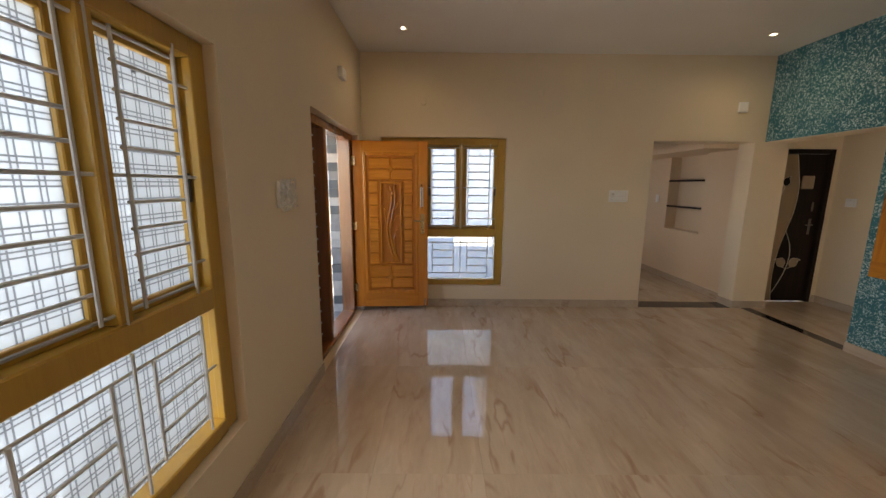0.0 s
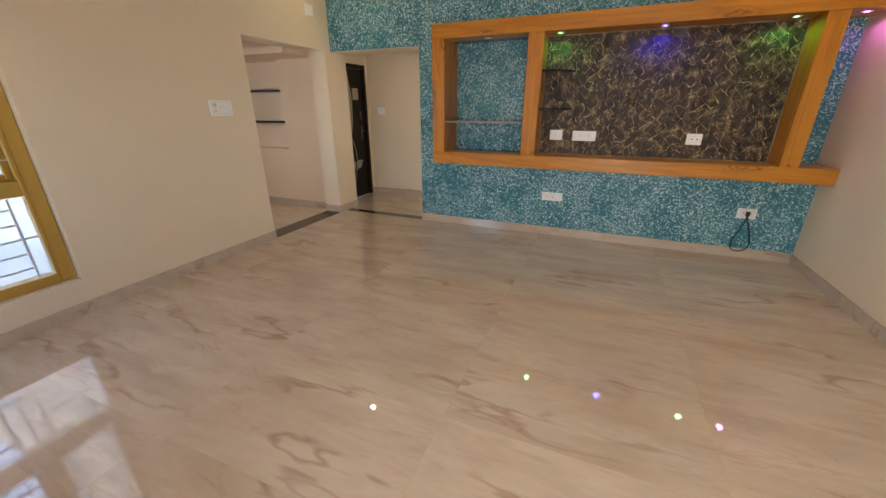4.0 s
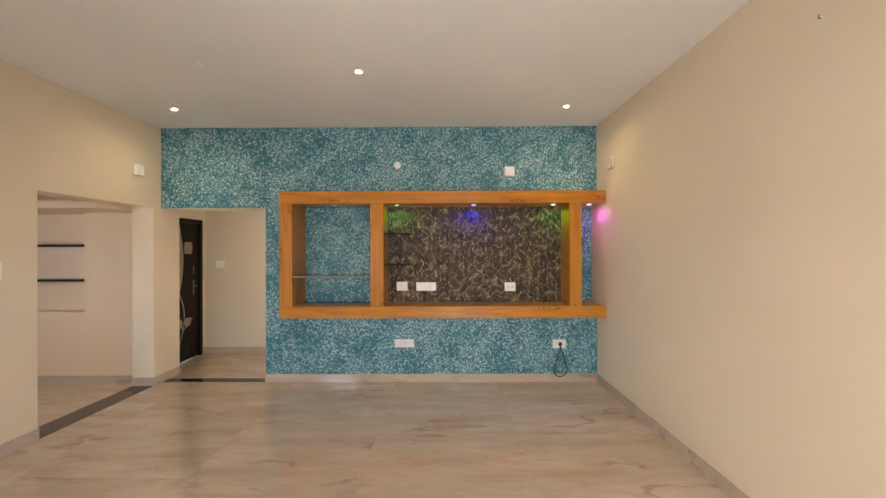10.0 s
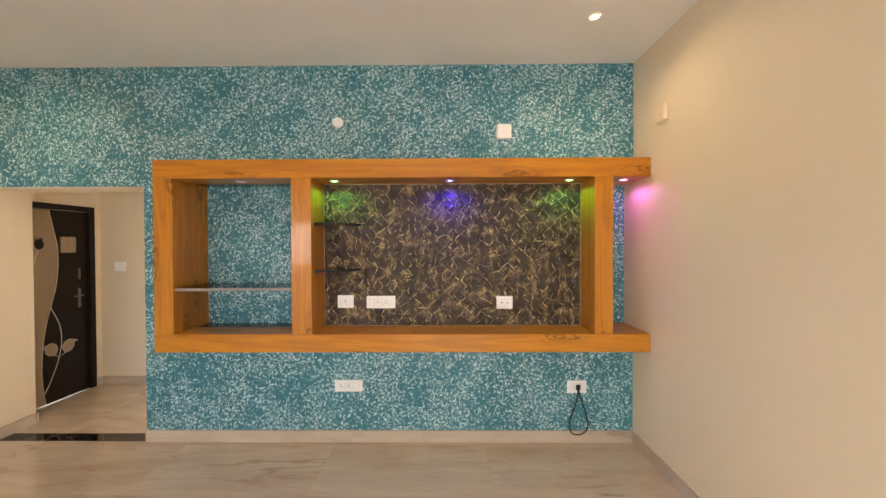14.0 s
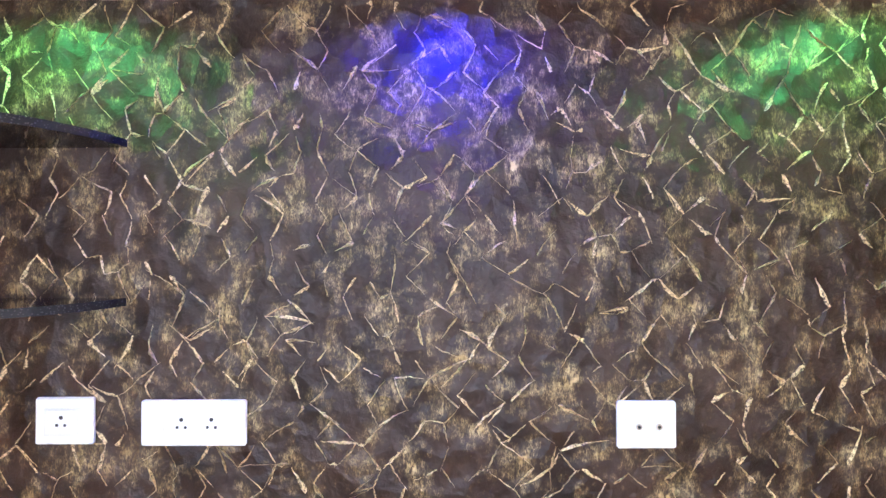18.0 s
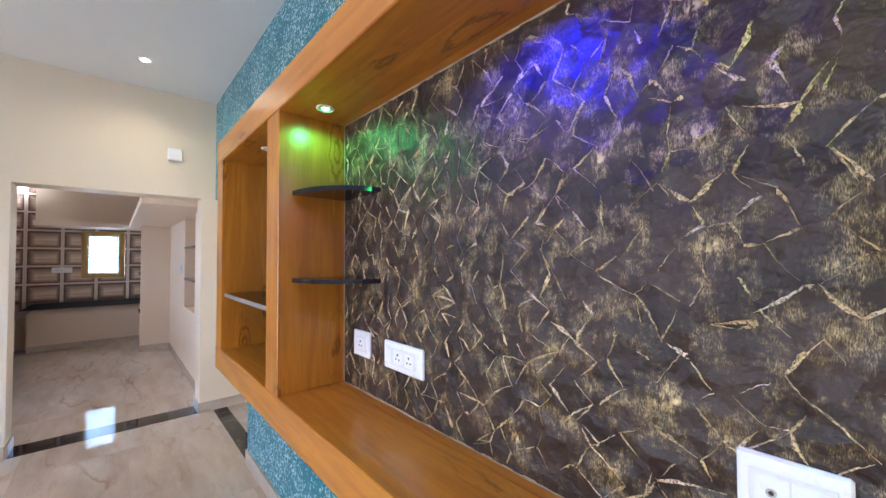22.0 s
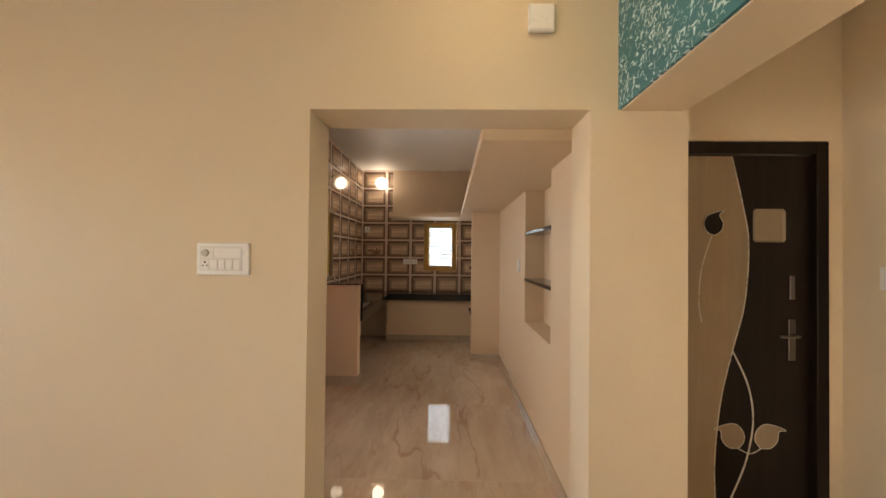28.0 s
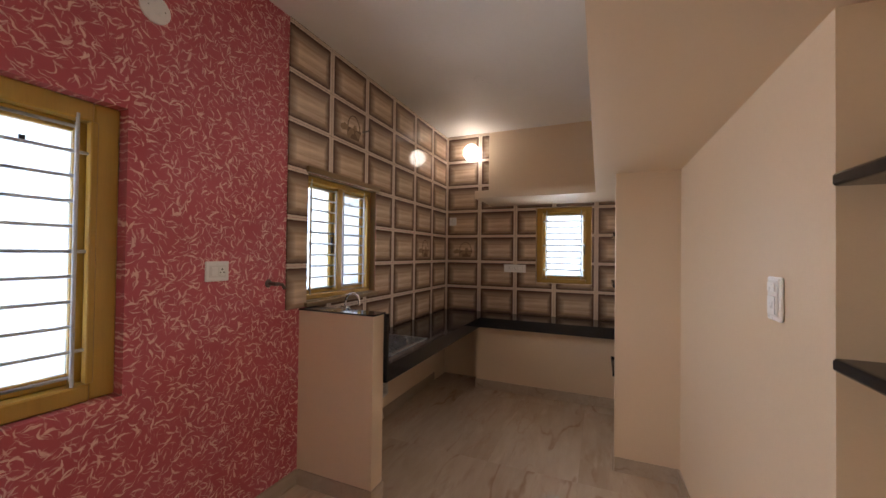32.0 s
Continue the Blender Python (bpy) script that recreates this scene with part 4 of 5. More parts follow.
bolt = part("tower_bolt", boxes((DW - 0.09, DW - 0.055, -0.007, 0.0, 1.22, 1.46), bevel=0.003), CHROME, door, "chrome tower bolt")
part("bolt_rod", tube(bmesh.new(), (DW - 0.072, -0.014, 1.20), (DW - 0.072, -0.014, 1.50), 0.006), CHROME, bolt, smooth=True)
stopper = part("door_stop", tube(bmesh.new(), (DW - 0.03, -0.02, -0.052), (DW - 0.03, -0.02, 0.10), 0.012, 12, 0.008), CHROME, door, "metal door stopper", smooth=True)
for z in (0.25, 1.0, 1.75):
    part("hinge", tube(bmesh.new(), (-0.006, -0.006, z - 0.05), (-0.006, -0.006, z + 0.05), 0.007), BRASS, door, smooth=True)
    part("hinge_plate", boxes((0.0, 0.030, -0.0025, -0.0003, z - 0.05, z + 0.05), bevel=0.001), BRASS, door, "brass hinge plate")


# ---- television wall unit ----
UX, UZ0, UZ1, UY1 = 3.540, 0.805, 2.240, 3.685
TB, BB = 2.100, 0.940                                  # inner heights
D1, D2 = (2.505, 2.655), (0.275, 0.410)                # uprights
unit = thing("tv_wall_unit", "polished teak television wall unit with dark crackle back board", "wall unit")
part("top_beam", boxes((UX, E - 0.002, S + 0.002, UY1, TB, UZ1), bevel=0.004), TEAK_Y, unit)
for z0, z1 in ((TB, 2.119), (0.921, BB)):
    part("reveal_strip", boxes((E - 0.002, RX, S + 0.002, D1[1], z0, z1)), TEAK_Y, unit)
    part("reveal_strip", boxes((E - 0.002, RX, D1[1], 3.60, z0, z1)), BROWN_STONE, unit, "dark polished stone lining of the recess")
part("bottom_beam", boxes((UX, E - 0.002, S + 0.002, UY1, UZ0, BB), bevel=0.004), TEAK_Y, unit)
part("upright", boxes((UX + 0.003, E - 0.002, 3.540, UY1 - 0.002, BB, TB), (E - 0.002, RX, 3.540, 3.599, BB, TB)), TEAK_Z, unit)
part("upright", boxes((UX + 0.003, RX, D1[0], D1[1], BB, TB), bevel=0.003), TEAK_Z, unit)
part("upright", boxes((UX + 0.003, RX, D2[0], D2[1], BB, TB), bevel=0.003), TEAK_Z, unit)
bm = bmesh.new()
box(bm, BX - 0.010, BX, D2[1] + 0.001, D1[0] - 0.001, BB + 0.001, TB - 0.001)
part("back_board", bm, PANEL, unit, "dark bronze crackle board with golden creases")
# raised creases: ragged wedges with thin tails, mostly meeting in V and Y shapes
rnd = random.Random(11)
ridge = bmesh.new()


def crease_arm(y, z, ang, length, wide, fat):
    """One crease from (y, z); fat: where along it the wedge is widest. One flank is steep, the other runs out."""
    n = 9
    steep = rnd.choice((-1, 1))
    bend = rnd.uniform(-0.05, 0.05) * length
    x = BX - 0.0098
    rows3 = []
    for i in range(n + 1):
        u = i / n
        arc = bend * 4 * u * (1 - u)
        wob = rnd.uniform(-1, 1) * 0.0012
        cy = y + math.cos(ang) * length * u - math.sin(ang) * (arc + wob)
        cz = z + math.sin(ang) * length * u + math.cos(ang) * (arc + wob)
        if not (D2[1] + 0.012 < cy < D1[0] - 0.012 and BB + 0.012 < cz < TB - 0.012):
            break
        swell = (1 - u) / (1 - fat) if u > fat else 0.35 + 0.65 * u / fat
        w = 0.0012 * (1 - 0.6 * u) + wide * swell ** 1.5 * rnd.uniform(0.55, 1.2)
        a, b = w * 0.45, w * 1.0
        if steep < 0:
            a, b = b, a
        high = 0.0016 + min(0.0035, w * 0.45)
        ny, nz = -math.sin(ang), math.cos(ang)
        rows3.append([ridge.verts.new((x, cy + ny * a, cz + nz * a)), ridge.verts.new((x - high, cy + steep * ny * w * 0.25, cz + steep * nz * w * 0.25)), ridge.verts.new((x, cy - ny * b, cz - nz * b))])
    for p, q in zip(rows3, rows3[1:]):
        ridge.faces.new((p[0], q[0], q[1], p[1]))
        ridge.faces.new((p[1], q[1], q[2], p[2]))


# knots of a jittered zigzag net; its ties stand up as creases, wide at one knot and running out towards the next
DY, DZ = 0.056, 0.047
rows_n, cols_n = int((TB - BB) / DZ) + 2, int((D1[0] - D2[1]) / DY) + 2
knots = {(i, j): (D2[1] + (i + 0.28 * (1 if (i + j) % 2 else -1)) * DY + rnd.gauss(0, 0.009), BB + j * DZ + rnd.gauss(0, 0.009)) for i in range(cols_n) for j in range(rows_n)}


def tie(a, b, wide):
    (y0, z0), (y1, z1) = (a, b) if rnd.random() < 0.5 else (b, a)
    if D2[1] + 0.013 < y0 < D1[0] - 0.013 and BB + 0.013 < z0 < TB - 0.013:
        crease_arm(y0, z0, math.atan2(z1 - z0, y1 - y0), math.hypot(y1 - y0, z1 - z0) * rnd.uniform(0.65, 1.15), wide, rnd.uniform(0.05, 0.45))


for (i, j), at0 in knots.items():
    for other, chance in (((i, j + 1), 0.74), ((i + 1, j + 1), 0.10), ((i - 1, j + 1), 0.10), ((i + 1, j), 0.20 if (i + j) % 2 else 0.05)):
        if other in knots and rnd.random() < chance:
            tie(at0, knots[other], rnd.choice((0.0006, 0.0014, 0.0025, 0.0035, 0.0050, 0.0075)))
bmesh.ops.recalc_face_normals(ridge, faces=ridge.faces)
tagged(part("creases", ridge, GOLD_RIDGE, unit, smooth=True, label="raised golden creases on the crackle board"), kind="stuff")
# pale sealant round the board, run out unevenly
seal = bmesh.new()
for k in range(60):
    u0, u1 = D2[1] + (D1[0] - D2[1]) * k / 60, D2[1] + (D1[0] - D2[1]) * (k + 1) / 60
    for z, up in ((BB, 1), (TB, -1)):
        w = rnd.uniform(0.002, 0.007)
        box(seal, BX - 0.0135, BX - 0.0095, u0, u1, min(z, z + up * w) + 0.0005, max(z, z + up * w) - 0.0005)
for k in range(34):
    u0, u1 = BB + (TB - BB) * k / 34, BB + (TB - BB) * (k + 1) / 34
    for y, side in ((D2[1], 1), (D1[0], -1)):
        w = rnd.uniform(0.002, 0.006)
        box(seal, BX - 0.0135, BX - 0.0095, min(y, y + side * w) + 0.0005, max(y, y + side * w) - 0.0005, u0, u1)
tagged(part("sealant", seal, SEALANT, unit, "pale sealant line round the board"), kind="stuff")
sh = part("granite_shelf", boxes((UX + 0.022, RX, D1[1], 3.540, 1.262, 1.282)), GRANITE, unit, "polished black granite shelf")
part("sawn_edge", boxes((UX + 0.019, UX + 0.022, D1[1] + 0.001, 3.539, 1.262, 1.282)), CUT_STONE, sh, "pale sawn stone edge")
for z in (1.405, 1.765):
    prof = [(0.0, 0.0)] + [(0.305 * math.sin(a), 0.235 * math.cos(a)) for a in [math.pi / 2 * (1 - k / 10) for k in range(11)]]
    bm = bmesh.new()
    # quarter-round: along the board and along the upright
    pts = [(BX - 0.010 - q, D1[0] - p) for p, q in prof]
    lo = [bm.verts.new((x, y, z - 0.009)) for x, y in pts]
    hi = [bm.verts.new((x, y, z + 0.009)) for x, y in pts]
    bm.faces.new(lo)
    bm.faces.new(list(reversed(hi)))
    for i in range(len(pts)):
        j = (i + 1) % len(pts)
        bm.faces.new((lo[j], lo[i], hi[i], hi[j]))
    bmesh.ops.recalc_face_normals(bm, faces=bm.faces)
    part("corner_shelf", bm, GRANITE, unit, "black granite corner shelf with a rounded front")


# ---- lamps ----
LED = {"white": ((1.0, 0.80, 0.50), 6.0), "green": ((0.16, 1.0, 0.20), 0.7), "blue": ((0.02, 0.015, 1.0), 2.0), "pink": ((0.80, 0.20, 1.0), 0.7), "cool": ((1.0, 0.96, 0.90), 6.0)}
LED_MAT = {k: emitter("led_" + k, tuple(0.97 * v + 0.03 for v in c), p) for k, (c, p) in LED.items()}
LED_RIM = {k: emitter("led_rim_" + k, c, p * (0.12 if k in ("white", "cool") else 0.45)) for k, (c, p) in LED.items()}


def downlight(x, y, z, kind, watts, r=0.033, label="", group="", cone=110, blend=1.0):
    th = thing("recessed_downlight", label, "downlight", group, at=pose(x, y, z))
    part("ring", lathe(bmesh.new(), ((r * 1.2, 0.0), (r * 1.2, -0.003), (r * 1.05, -0.005), (r, -0.002)), 24), PLASTIC, th, smooth=True)
    part("diffuser", lathe(bmesh.new(), ((r * 0.98, -0.0005), (r * 0.92, -0.0015)), 24), LED_RIM[kind], th, "dim diffuser")
    part("lens", lathe(bmesh.new(), ((r * 0.55, -0.0016), (r * 0.45, -0.0045)), 20), LED_MAT[kind], th, "glowing lens")
    la = bpy.data.lights.new("downlight_beam", "SPOT")
    la.energy, la.color, la.spot_size, la.spot_blend, la.shadow_soft_size = watts, LED[kind][0], radians(cone), blend, 0.03
    lo = new("downlight_beam", la)
    lo.parent = th
    lo.matrix_basis = pose(0, 0, -0.045)
    return th


for x, y in ((3.21, 4.62), (2.43, 2.52), (3.19, 0.556), (-0.48, 4.56), (-0.48, 0.556)):
    downlight(x, y, CEIL, "white", DOWN_W * 6, label="small white recessed downlight in the ceiling", group="living room downlights", cone=165)
for y, kind in ((2.37, "green"), (1.475, "blue"), (0.555, "green"), (0.135, "pink")):
    downlight(3.68, y, TB, kind, STRIP_W * {"blue": 4.5, "green": 1.35, "pink": 1.1}[kind], 0.03, f"{kind} spotlight under the top beam of the wall unit", "wall unit spotlights", 178, 0.35)
off = thing("recessed_downlight", "unlit spotlight under the top beam of the wall unit", "downlight", "wall unit spotlights", at=pose(3.68, 3.10, TB))
part("ring", lathe(bmesh.new(), ((0.039, 0.0), (0.039, -0.003), (0.032, -0.006), (0.03, -0.002)), 24), PLASTIC, off, smooth=True)
part("lens", lathe(bmesh.new(), ((0.029, -0.0005), (0.026, -0.003)), 24), PLASTIC_GREY, off)
downlight(2.475, 7.65, KC, "cool", DOWN_W * 3, label="small white recessed downlight in the kitchen ceiling", cone=140)


def globe(x, y, z, wx, wy, label):
    """An opal globe on a short arm from the wall at (wx, wy)."""
    th = thing("wall_globe_lamp", label, "wall lamp", at=pose(x, y, z))
    bm = bmesh.new()
    bmesh.ops.create_uvsphere(bm, u_segments=24, v_segments=14, radius=0.098)
    part("globe", bm, GLOBE_GLOW, th, "glowing opal globe", smooth=True)
    d = Vector((wx - x, wy - y, 0))
    part("arm", path_tube(bmesh.new(), [d * 0.98, d * 0.55], 0.016, 12), CHROME, th, smooth=True)
    part("wall_rose", lathe(bmesh.new(), ((0.04, 0), (0.035, 0.012), (0.012, 0.02)), 18, Matrix.Translation(d * 0.995) @ (-d).to_track_quat("Z", "Y").to_matrix().to_4x4()), CHROME, th, smooth=True)
    return th


GLOBE_GLOW = emitter("opal_glow", (1.0, 0.93, 0.84), GLOBE_W)


# ---- kitchen counter ----
CT = 0.785
c0, c1 = CT - 0.025, CT
bm = boxes((KW + 0.012, 2.07, 7.799, 7.98, c0, c1), (KW + 0.002, 1.62, 7.98, 8.50, c0, c1), (1.99, 2.07, 7.98, 8.50, c0, c1), (KW + 0.002, 2.07, 8.50, 9.68, c0, c1), (KW + 0.002, KE - 0.002, 9.68, KN - 0.002, c0, c1))
counter = solid("kitchen_counter", bm, GRANITE, "polished black granite kitchen counter in an L", "counter")
part("front_band", boxes((2.072, 2.09, 7.799, 9.662, CT - 0.105, CT)), GRANITE, counter)
part("front_band", boxes((2.072, KE - 0.002, 9.662, 9.678, CT - 0.105, CT)), GRANITE, counter)
solid("stone_coping", boxes((KW + 0.002, 2.076, 7.655, 7.785, 1.0955, 1.105)), GRANITE, "polished black granite cap on the half wall", "coping")
solid("pier_lining", boxes((KW + 0.012, 2.092, 7.777, 7.797, CT - 0.105, 1.095)), GRANITE, "black granite upstand behind the half wall", "upstand")

globe(1.875, 9.96, 2.66, 1.875, KN - 0.009, "round opal globe lamp glowing beside the loft")

# ---- outside ----
GROUND = plain("dry_ground", (0.50, 0.44, 0.37), 0.9, 0, 0.3, 0.2, 2.0, 0.4)
CONCRETE = plain("grey_concrete", (0.30, 0.29, 0.285), 0.8, 0, 0.3, 0.12, 5.0, 0.3)
POST_PAINT = plain("blue_grey_post_paint", (0.17, 0.175, 0.20), 0.55, 0, 0.5, 0.10, 9.0, 0.1)
LIME = paint("pale_outer_paint", (0.33, 0.30, 0.255))
NEIGHBOUR = paint("neighbour_paint", (0.52, 0.53, 0.53))
slab("ground", (-60, 60, -60, 60, -0.45, -0.35), GROUND, "dry bare ground round the house", "ground")
slab("porch", (-2.95, W - WT, 2.2, 7.2, -0.35, -0.06), CONCRETE, "grey concrete porch outside the front door", "porch")
solid("compound_wall", boxes((-3.20, -3.05, -3.0, 11.0, -0.35, 1.08), (-3.22, -3.03, -3.0, 11.0, 1.08, 1.12)), LIME, "cream painted compound wall along the porch", "boundary wall")
slab("porch_roof", (-2.75, W - WT - 0.002, 2.2, 7.2, 2.42, 2.55), WHITE_PAINT, "flat slab roof over the porch", "porch roof")
solid("porch_column", boxes((-2.735, -2.645, 5.455, 5.545, -0.06, 2.418), (-2.75, -2.63, 5.44, 5.56, -0.06, 0.02), bevel=0.006), POST_PAINT, "slim grey steel post holding the porch roof", "column")
solid("neighbour_house", boxes((-5, 7, 15.0, 22, -0.35, 6.5)), NEIGHBOUR, "pale grey neighbouring house", "house")
solid("neighbour_house", boxes((-30, -22, -10, 26, -0.35, 3.0)), NEIGHBOUR, "pale grey neighbouring house beyond the compound wall", "house")

# ---- floor tiles ----
slab("floor_bed", (W - 0.05, PE, S, KN, -0.30, -0.012), CONCRETE, "cement bed under the floor tiles", "floor")
# unseen window added to brighten the passage; its fill lamp stands behind it
window("window_added", pose(PE, 3.6, 0.9, 0, 0, -90), 1.4, 1.2, 3, None, FROST, "added unseen timber window with white grille, to brighten the passage", 0.07, 10)
floor = thing("floor", "polished beige marble-look floor tiles with brown veins", "floor", kind="structure")
TX, TY = 0.6, 1.2
tile_mesh = {}


def lay(parent, x0, x1, y0, y1, tx, ty, ox, oy):
    nx0, nx1 = math.floor((x0 - ox) / tx), math.ceil((x1 - ox) / tx)
    ny0, ny1 = math.floor((y0 - oy) / ty), math.ceil((y1 - oy) / ty)
    for i in range(nx0, nx1):
        for j in range(ny0, ny1):
            a, b = max(x0, ox + i * tx), min(x1, ox + (i + 1) * tx)
            c, d = max(y0, oy + j * ty), min(y1, oy + (j + 1) * ty)
            if b - a < 0.02 or d - c < 0.02:
                continue
            key = (round(b - a, 3), round(d - c, 3))
            if key not in tile_mesh:
                g2 = 0.0003
                tile_mesh[key] = mesh_of("tile", boxes((g2 - key[0] / 2, key[0] / 2 - g2, g2 - key[1] / 2, key[1] / 2 - g2, -0.012, 0.0)), MARBLE)
            part("tile", tile_mesh[key], None, parent, at=pose((a + b) / 2, (c + d) / 2, 0))


lay(floor, W, E, S, N, TX, TY, W, S)
lay(floor, E + 0.12, PE, S, PN, TX, TY, W, S)
lay(floor, KW, KE + 0.1, N + 0.24, KN, TX, TY, W, S)
solid("threshold_kitchen", boxes((KO[0] + 0.001, KO[1] - 0.001, N, N + 0.24, -0.012, 0.002)), BLACK_MARBLE, "veined black stone threshold strip", "threshold", kind="structure")
solid("threshold_passage", boxes((E, E + 0.12, PY, N, -0.012, 0.002)), BLACK_MARBLE, "veined black stone threshold strip", "threshold", kind="structure")
skirt = thing("baseboard", "beige marble-look tile skirting", "skirting", kind="structure")
for x0, x1, y0, y1 in rows:
    along_x = (x1 - x0) > (y1 - y0)
    length = (x1 - x0) if along_x else (y1 - y0)
    n = max(1, round(length / 0.6))
    for k in range(n):
        a, b = k * length / n + (0.0005 if k else 0), (k + 1) * length / n - (0.0005 if k < n - 1 else 0)
        r = (x0 + a, x0 + b, y0, y1) if along_x else (x0, x1, y0 + a, y0 + b)
        part("skirting_tile", boxes((*r, 0.0005, SK)), MARBLE_EDGE, skirt)


# ---- bedroom door ----
DULL = plain("dull_metal", (0.16, 0.14, 0.13), 0.35, 1.0, 0.5, 0.1)
BX0, BX1, BH = E2 + 0.022, 4.972, 2.035
bd = thing("door_2", "closed dark brown laminate bedroom door with pale wavy inlay", "door", at=pose(BX0, PN - 0.006, 0), kind="structure")
bw = BX1 - BX0
part("frame_side", boxes((0, 0.06, 0, 0.10, 0.001, BH), bevel=0.004), WENGE, bd)
part("frame_side", boxes((bw - 0.06, bw, 0, 0.10, 0.001, BH), bevel=0.004), WENGE, bd)
part("frame_head", boxes((0.06, bw - 0.06, 0, 0.10, BH - 0.06, BH), bevel=0.004), WENGE, bd)
lx0, lx1, lz1 = 0.062, bw - 0.062, BH - 0.062
leaf = part("leaf", boxes((lx0, lx1, 0.040, 0.076, 0.004, lz1)), WENGE, bd)
wave = [(p.x, p.y) for p in smooth_curve([(0.415, lz1 - 0.004, 0), (0.470, 1.72, 0), (0.500, 1.52, 0), (0.480, 1.22, 0), (0.420, 0.98, 0), (0.360, 0.72, 0), (0.330, 0.42, 0), (0.337, 0.18, 0), (0.360, 0.008, 0)], 8)]
bm = bmesh.new()
prism(bm, [(lx0 + 0.002, lz1 - 0.004)] + wave + [(lx0 + 0.002, 0.008)], 0.036, 0.041)
part("pale_panel", bm, PALE_LAMINATE, leaf, "pale wood laminate panel with a wavy edge")
part("edge_inlay", path_tube(bmesh.new(), [(x, 0.035, z) for x, z in wave], 0.0035, 6), INLAY, leaf)


def leaf_shape(cx, cz, s, turn, mirror=1):
    pts = smooth_curve([(0, -0.5, 0), (0.32, -0.32, 0), (0.42, 0.05, 0), (0.30, 0.38, 0), (0.52, 0.55, 0), (0.05, 0.50, 0), (-0.30, 0.34, 0), (-0.42, 0.0, 0), (-0.30, -0.34, 0), (0, -0.5, 0)], 4)[:-1]
    c, s2 = math.cos(turn), math.sin(turn)
    return [(cx + s * (mirror * p.x * c - p.y * s2), cz + s * (mirror * p.x * s2 + p.y * c)) for p in pts]


def inlaid_leaf(cx, cz, s, turn, material, mirror=1, y=0.0385):
    out = leaf_shape(cx, cz, s, turn, mirror)
    lf = part("inlaid_leaf", prism(bmesh.new(), out, y - 0.006, y), material, leaf)
    part("leaf_rim", path_tube(bmesh.new(), [(x, y - 0.006, z) for x, z in out + out[:1]], 0.0025, 5), INLAY, lf)


inlaid_leaf(0.320, 1.62, 0.115, 0.1, WENGE, y=0.0365)
inlaid_leaf(0.105, 1.18, 0.095, -0.2, WENGE, y=0.0365)
inlaid_leaf(0.420, 0.545, 0.135, 0.5, PALE_LAMINATE, -1, y=0.0405)
inlaid_leaf(0.590, 0.545, 0.135, -0.5, PALE_LAMINATE, y=0.0405)
part("stem_inlay", path_tube(bmesh.new(), smooth_curve([(0.315, 0.036, 1.56), (0.265, 0.036, 1.40), (0.25, 0.036, 1.22), (0.265, 0.036, 1.12)], 8), 0.0028, 5), INLAY, leaf)
part("stem_inlay", path_tube(bmesh.new(), smooth_curve([(0.42, 0.039, 0.98), (0.50, 0.039, 0.80), (0.525, 0.039, 0.62), (0.49, 0.039, 0.42), (0.41, 0.039, 0.22), (0.355, 0.039, 0.12)], 8), 0.0045, 5), INLAY, leaf)
part("stem_inlay", path_tube(bmesh.new(), smooth_curve([(0.435, 0.039, 0.49), (0.51, 0.039, 0.455), (0.575, 0.039, 0.49)], 6), 0.003, 5), INLAY, leaf)
part("inlaid_square", boxes((0.525, 0.680, 0.034, 0.040, 1.53, 1.70), bevel=0.012), PALE_LAMINATE, leaf, "pale square inlay")
part("inlaid_square", boxes((0.070, 0.155, 0.031, 0.036, 0.26, 0.43), bevel=0.008), WENGE, leaf, "dark square inlay")
pl = part("handle_plate", boxes((0.70, 0.735, 0.033, 0.040, 0.93, 1.14), bevel=0.003), DULL, leaf, "dull metal handle plate")
part("lever", path_tube(bmesh.new(), [(0.718, 0.034, 1.06), (0.718, -0.005, 1.06), (0.69, -0.012, 1.06), (0.62, -0.010, 1.06)], 0.007, 8), DULL, pl, smooth=True)
part("latch", boxes((0.705, 0.73, 0.030, 0.040, 1.24, 1.36), bevel=0.003), DULL, leaf, "dull metal latch")


# ---- kitchen wall tiles ----
QW, QH = 0.43, 0.303
TILE = shelf_tile("printed_shelf_tile", QW, QH)
full_tile = {}


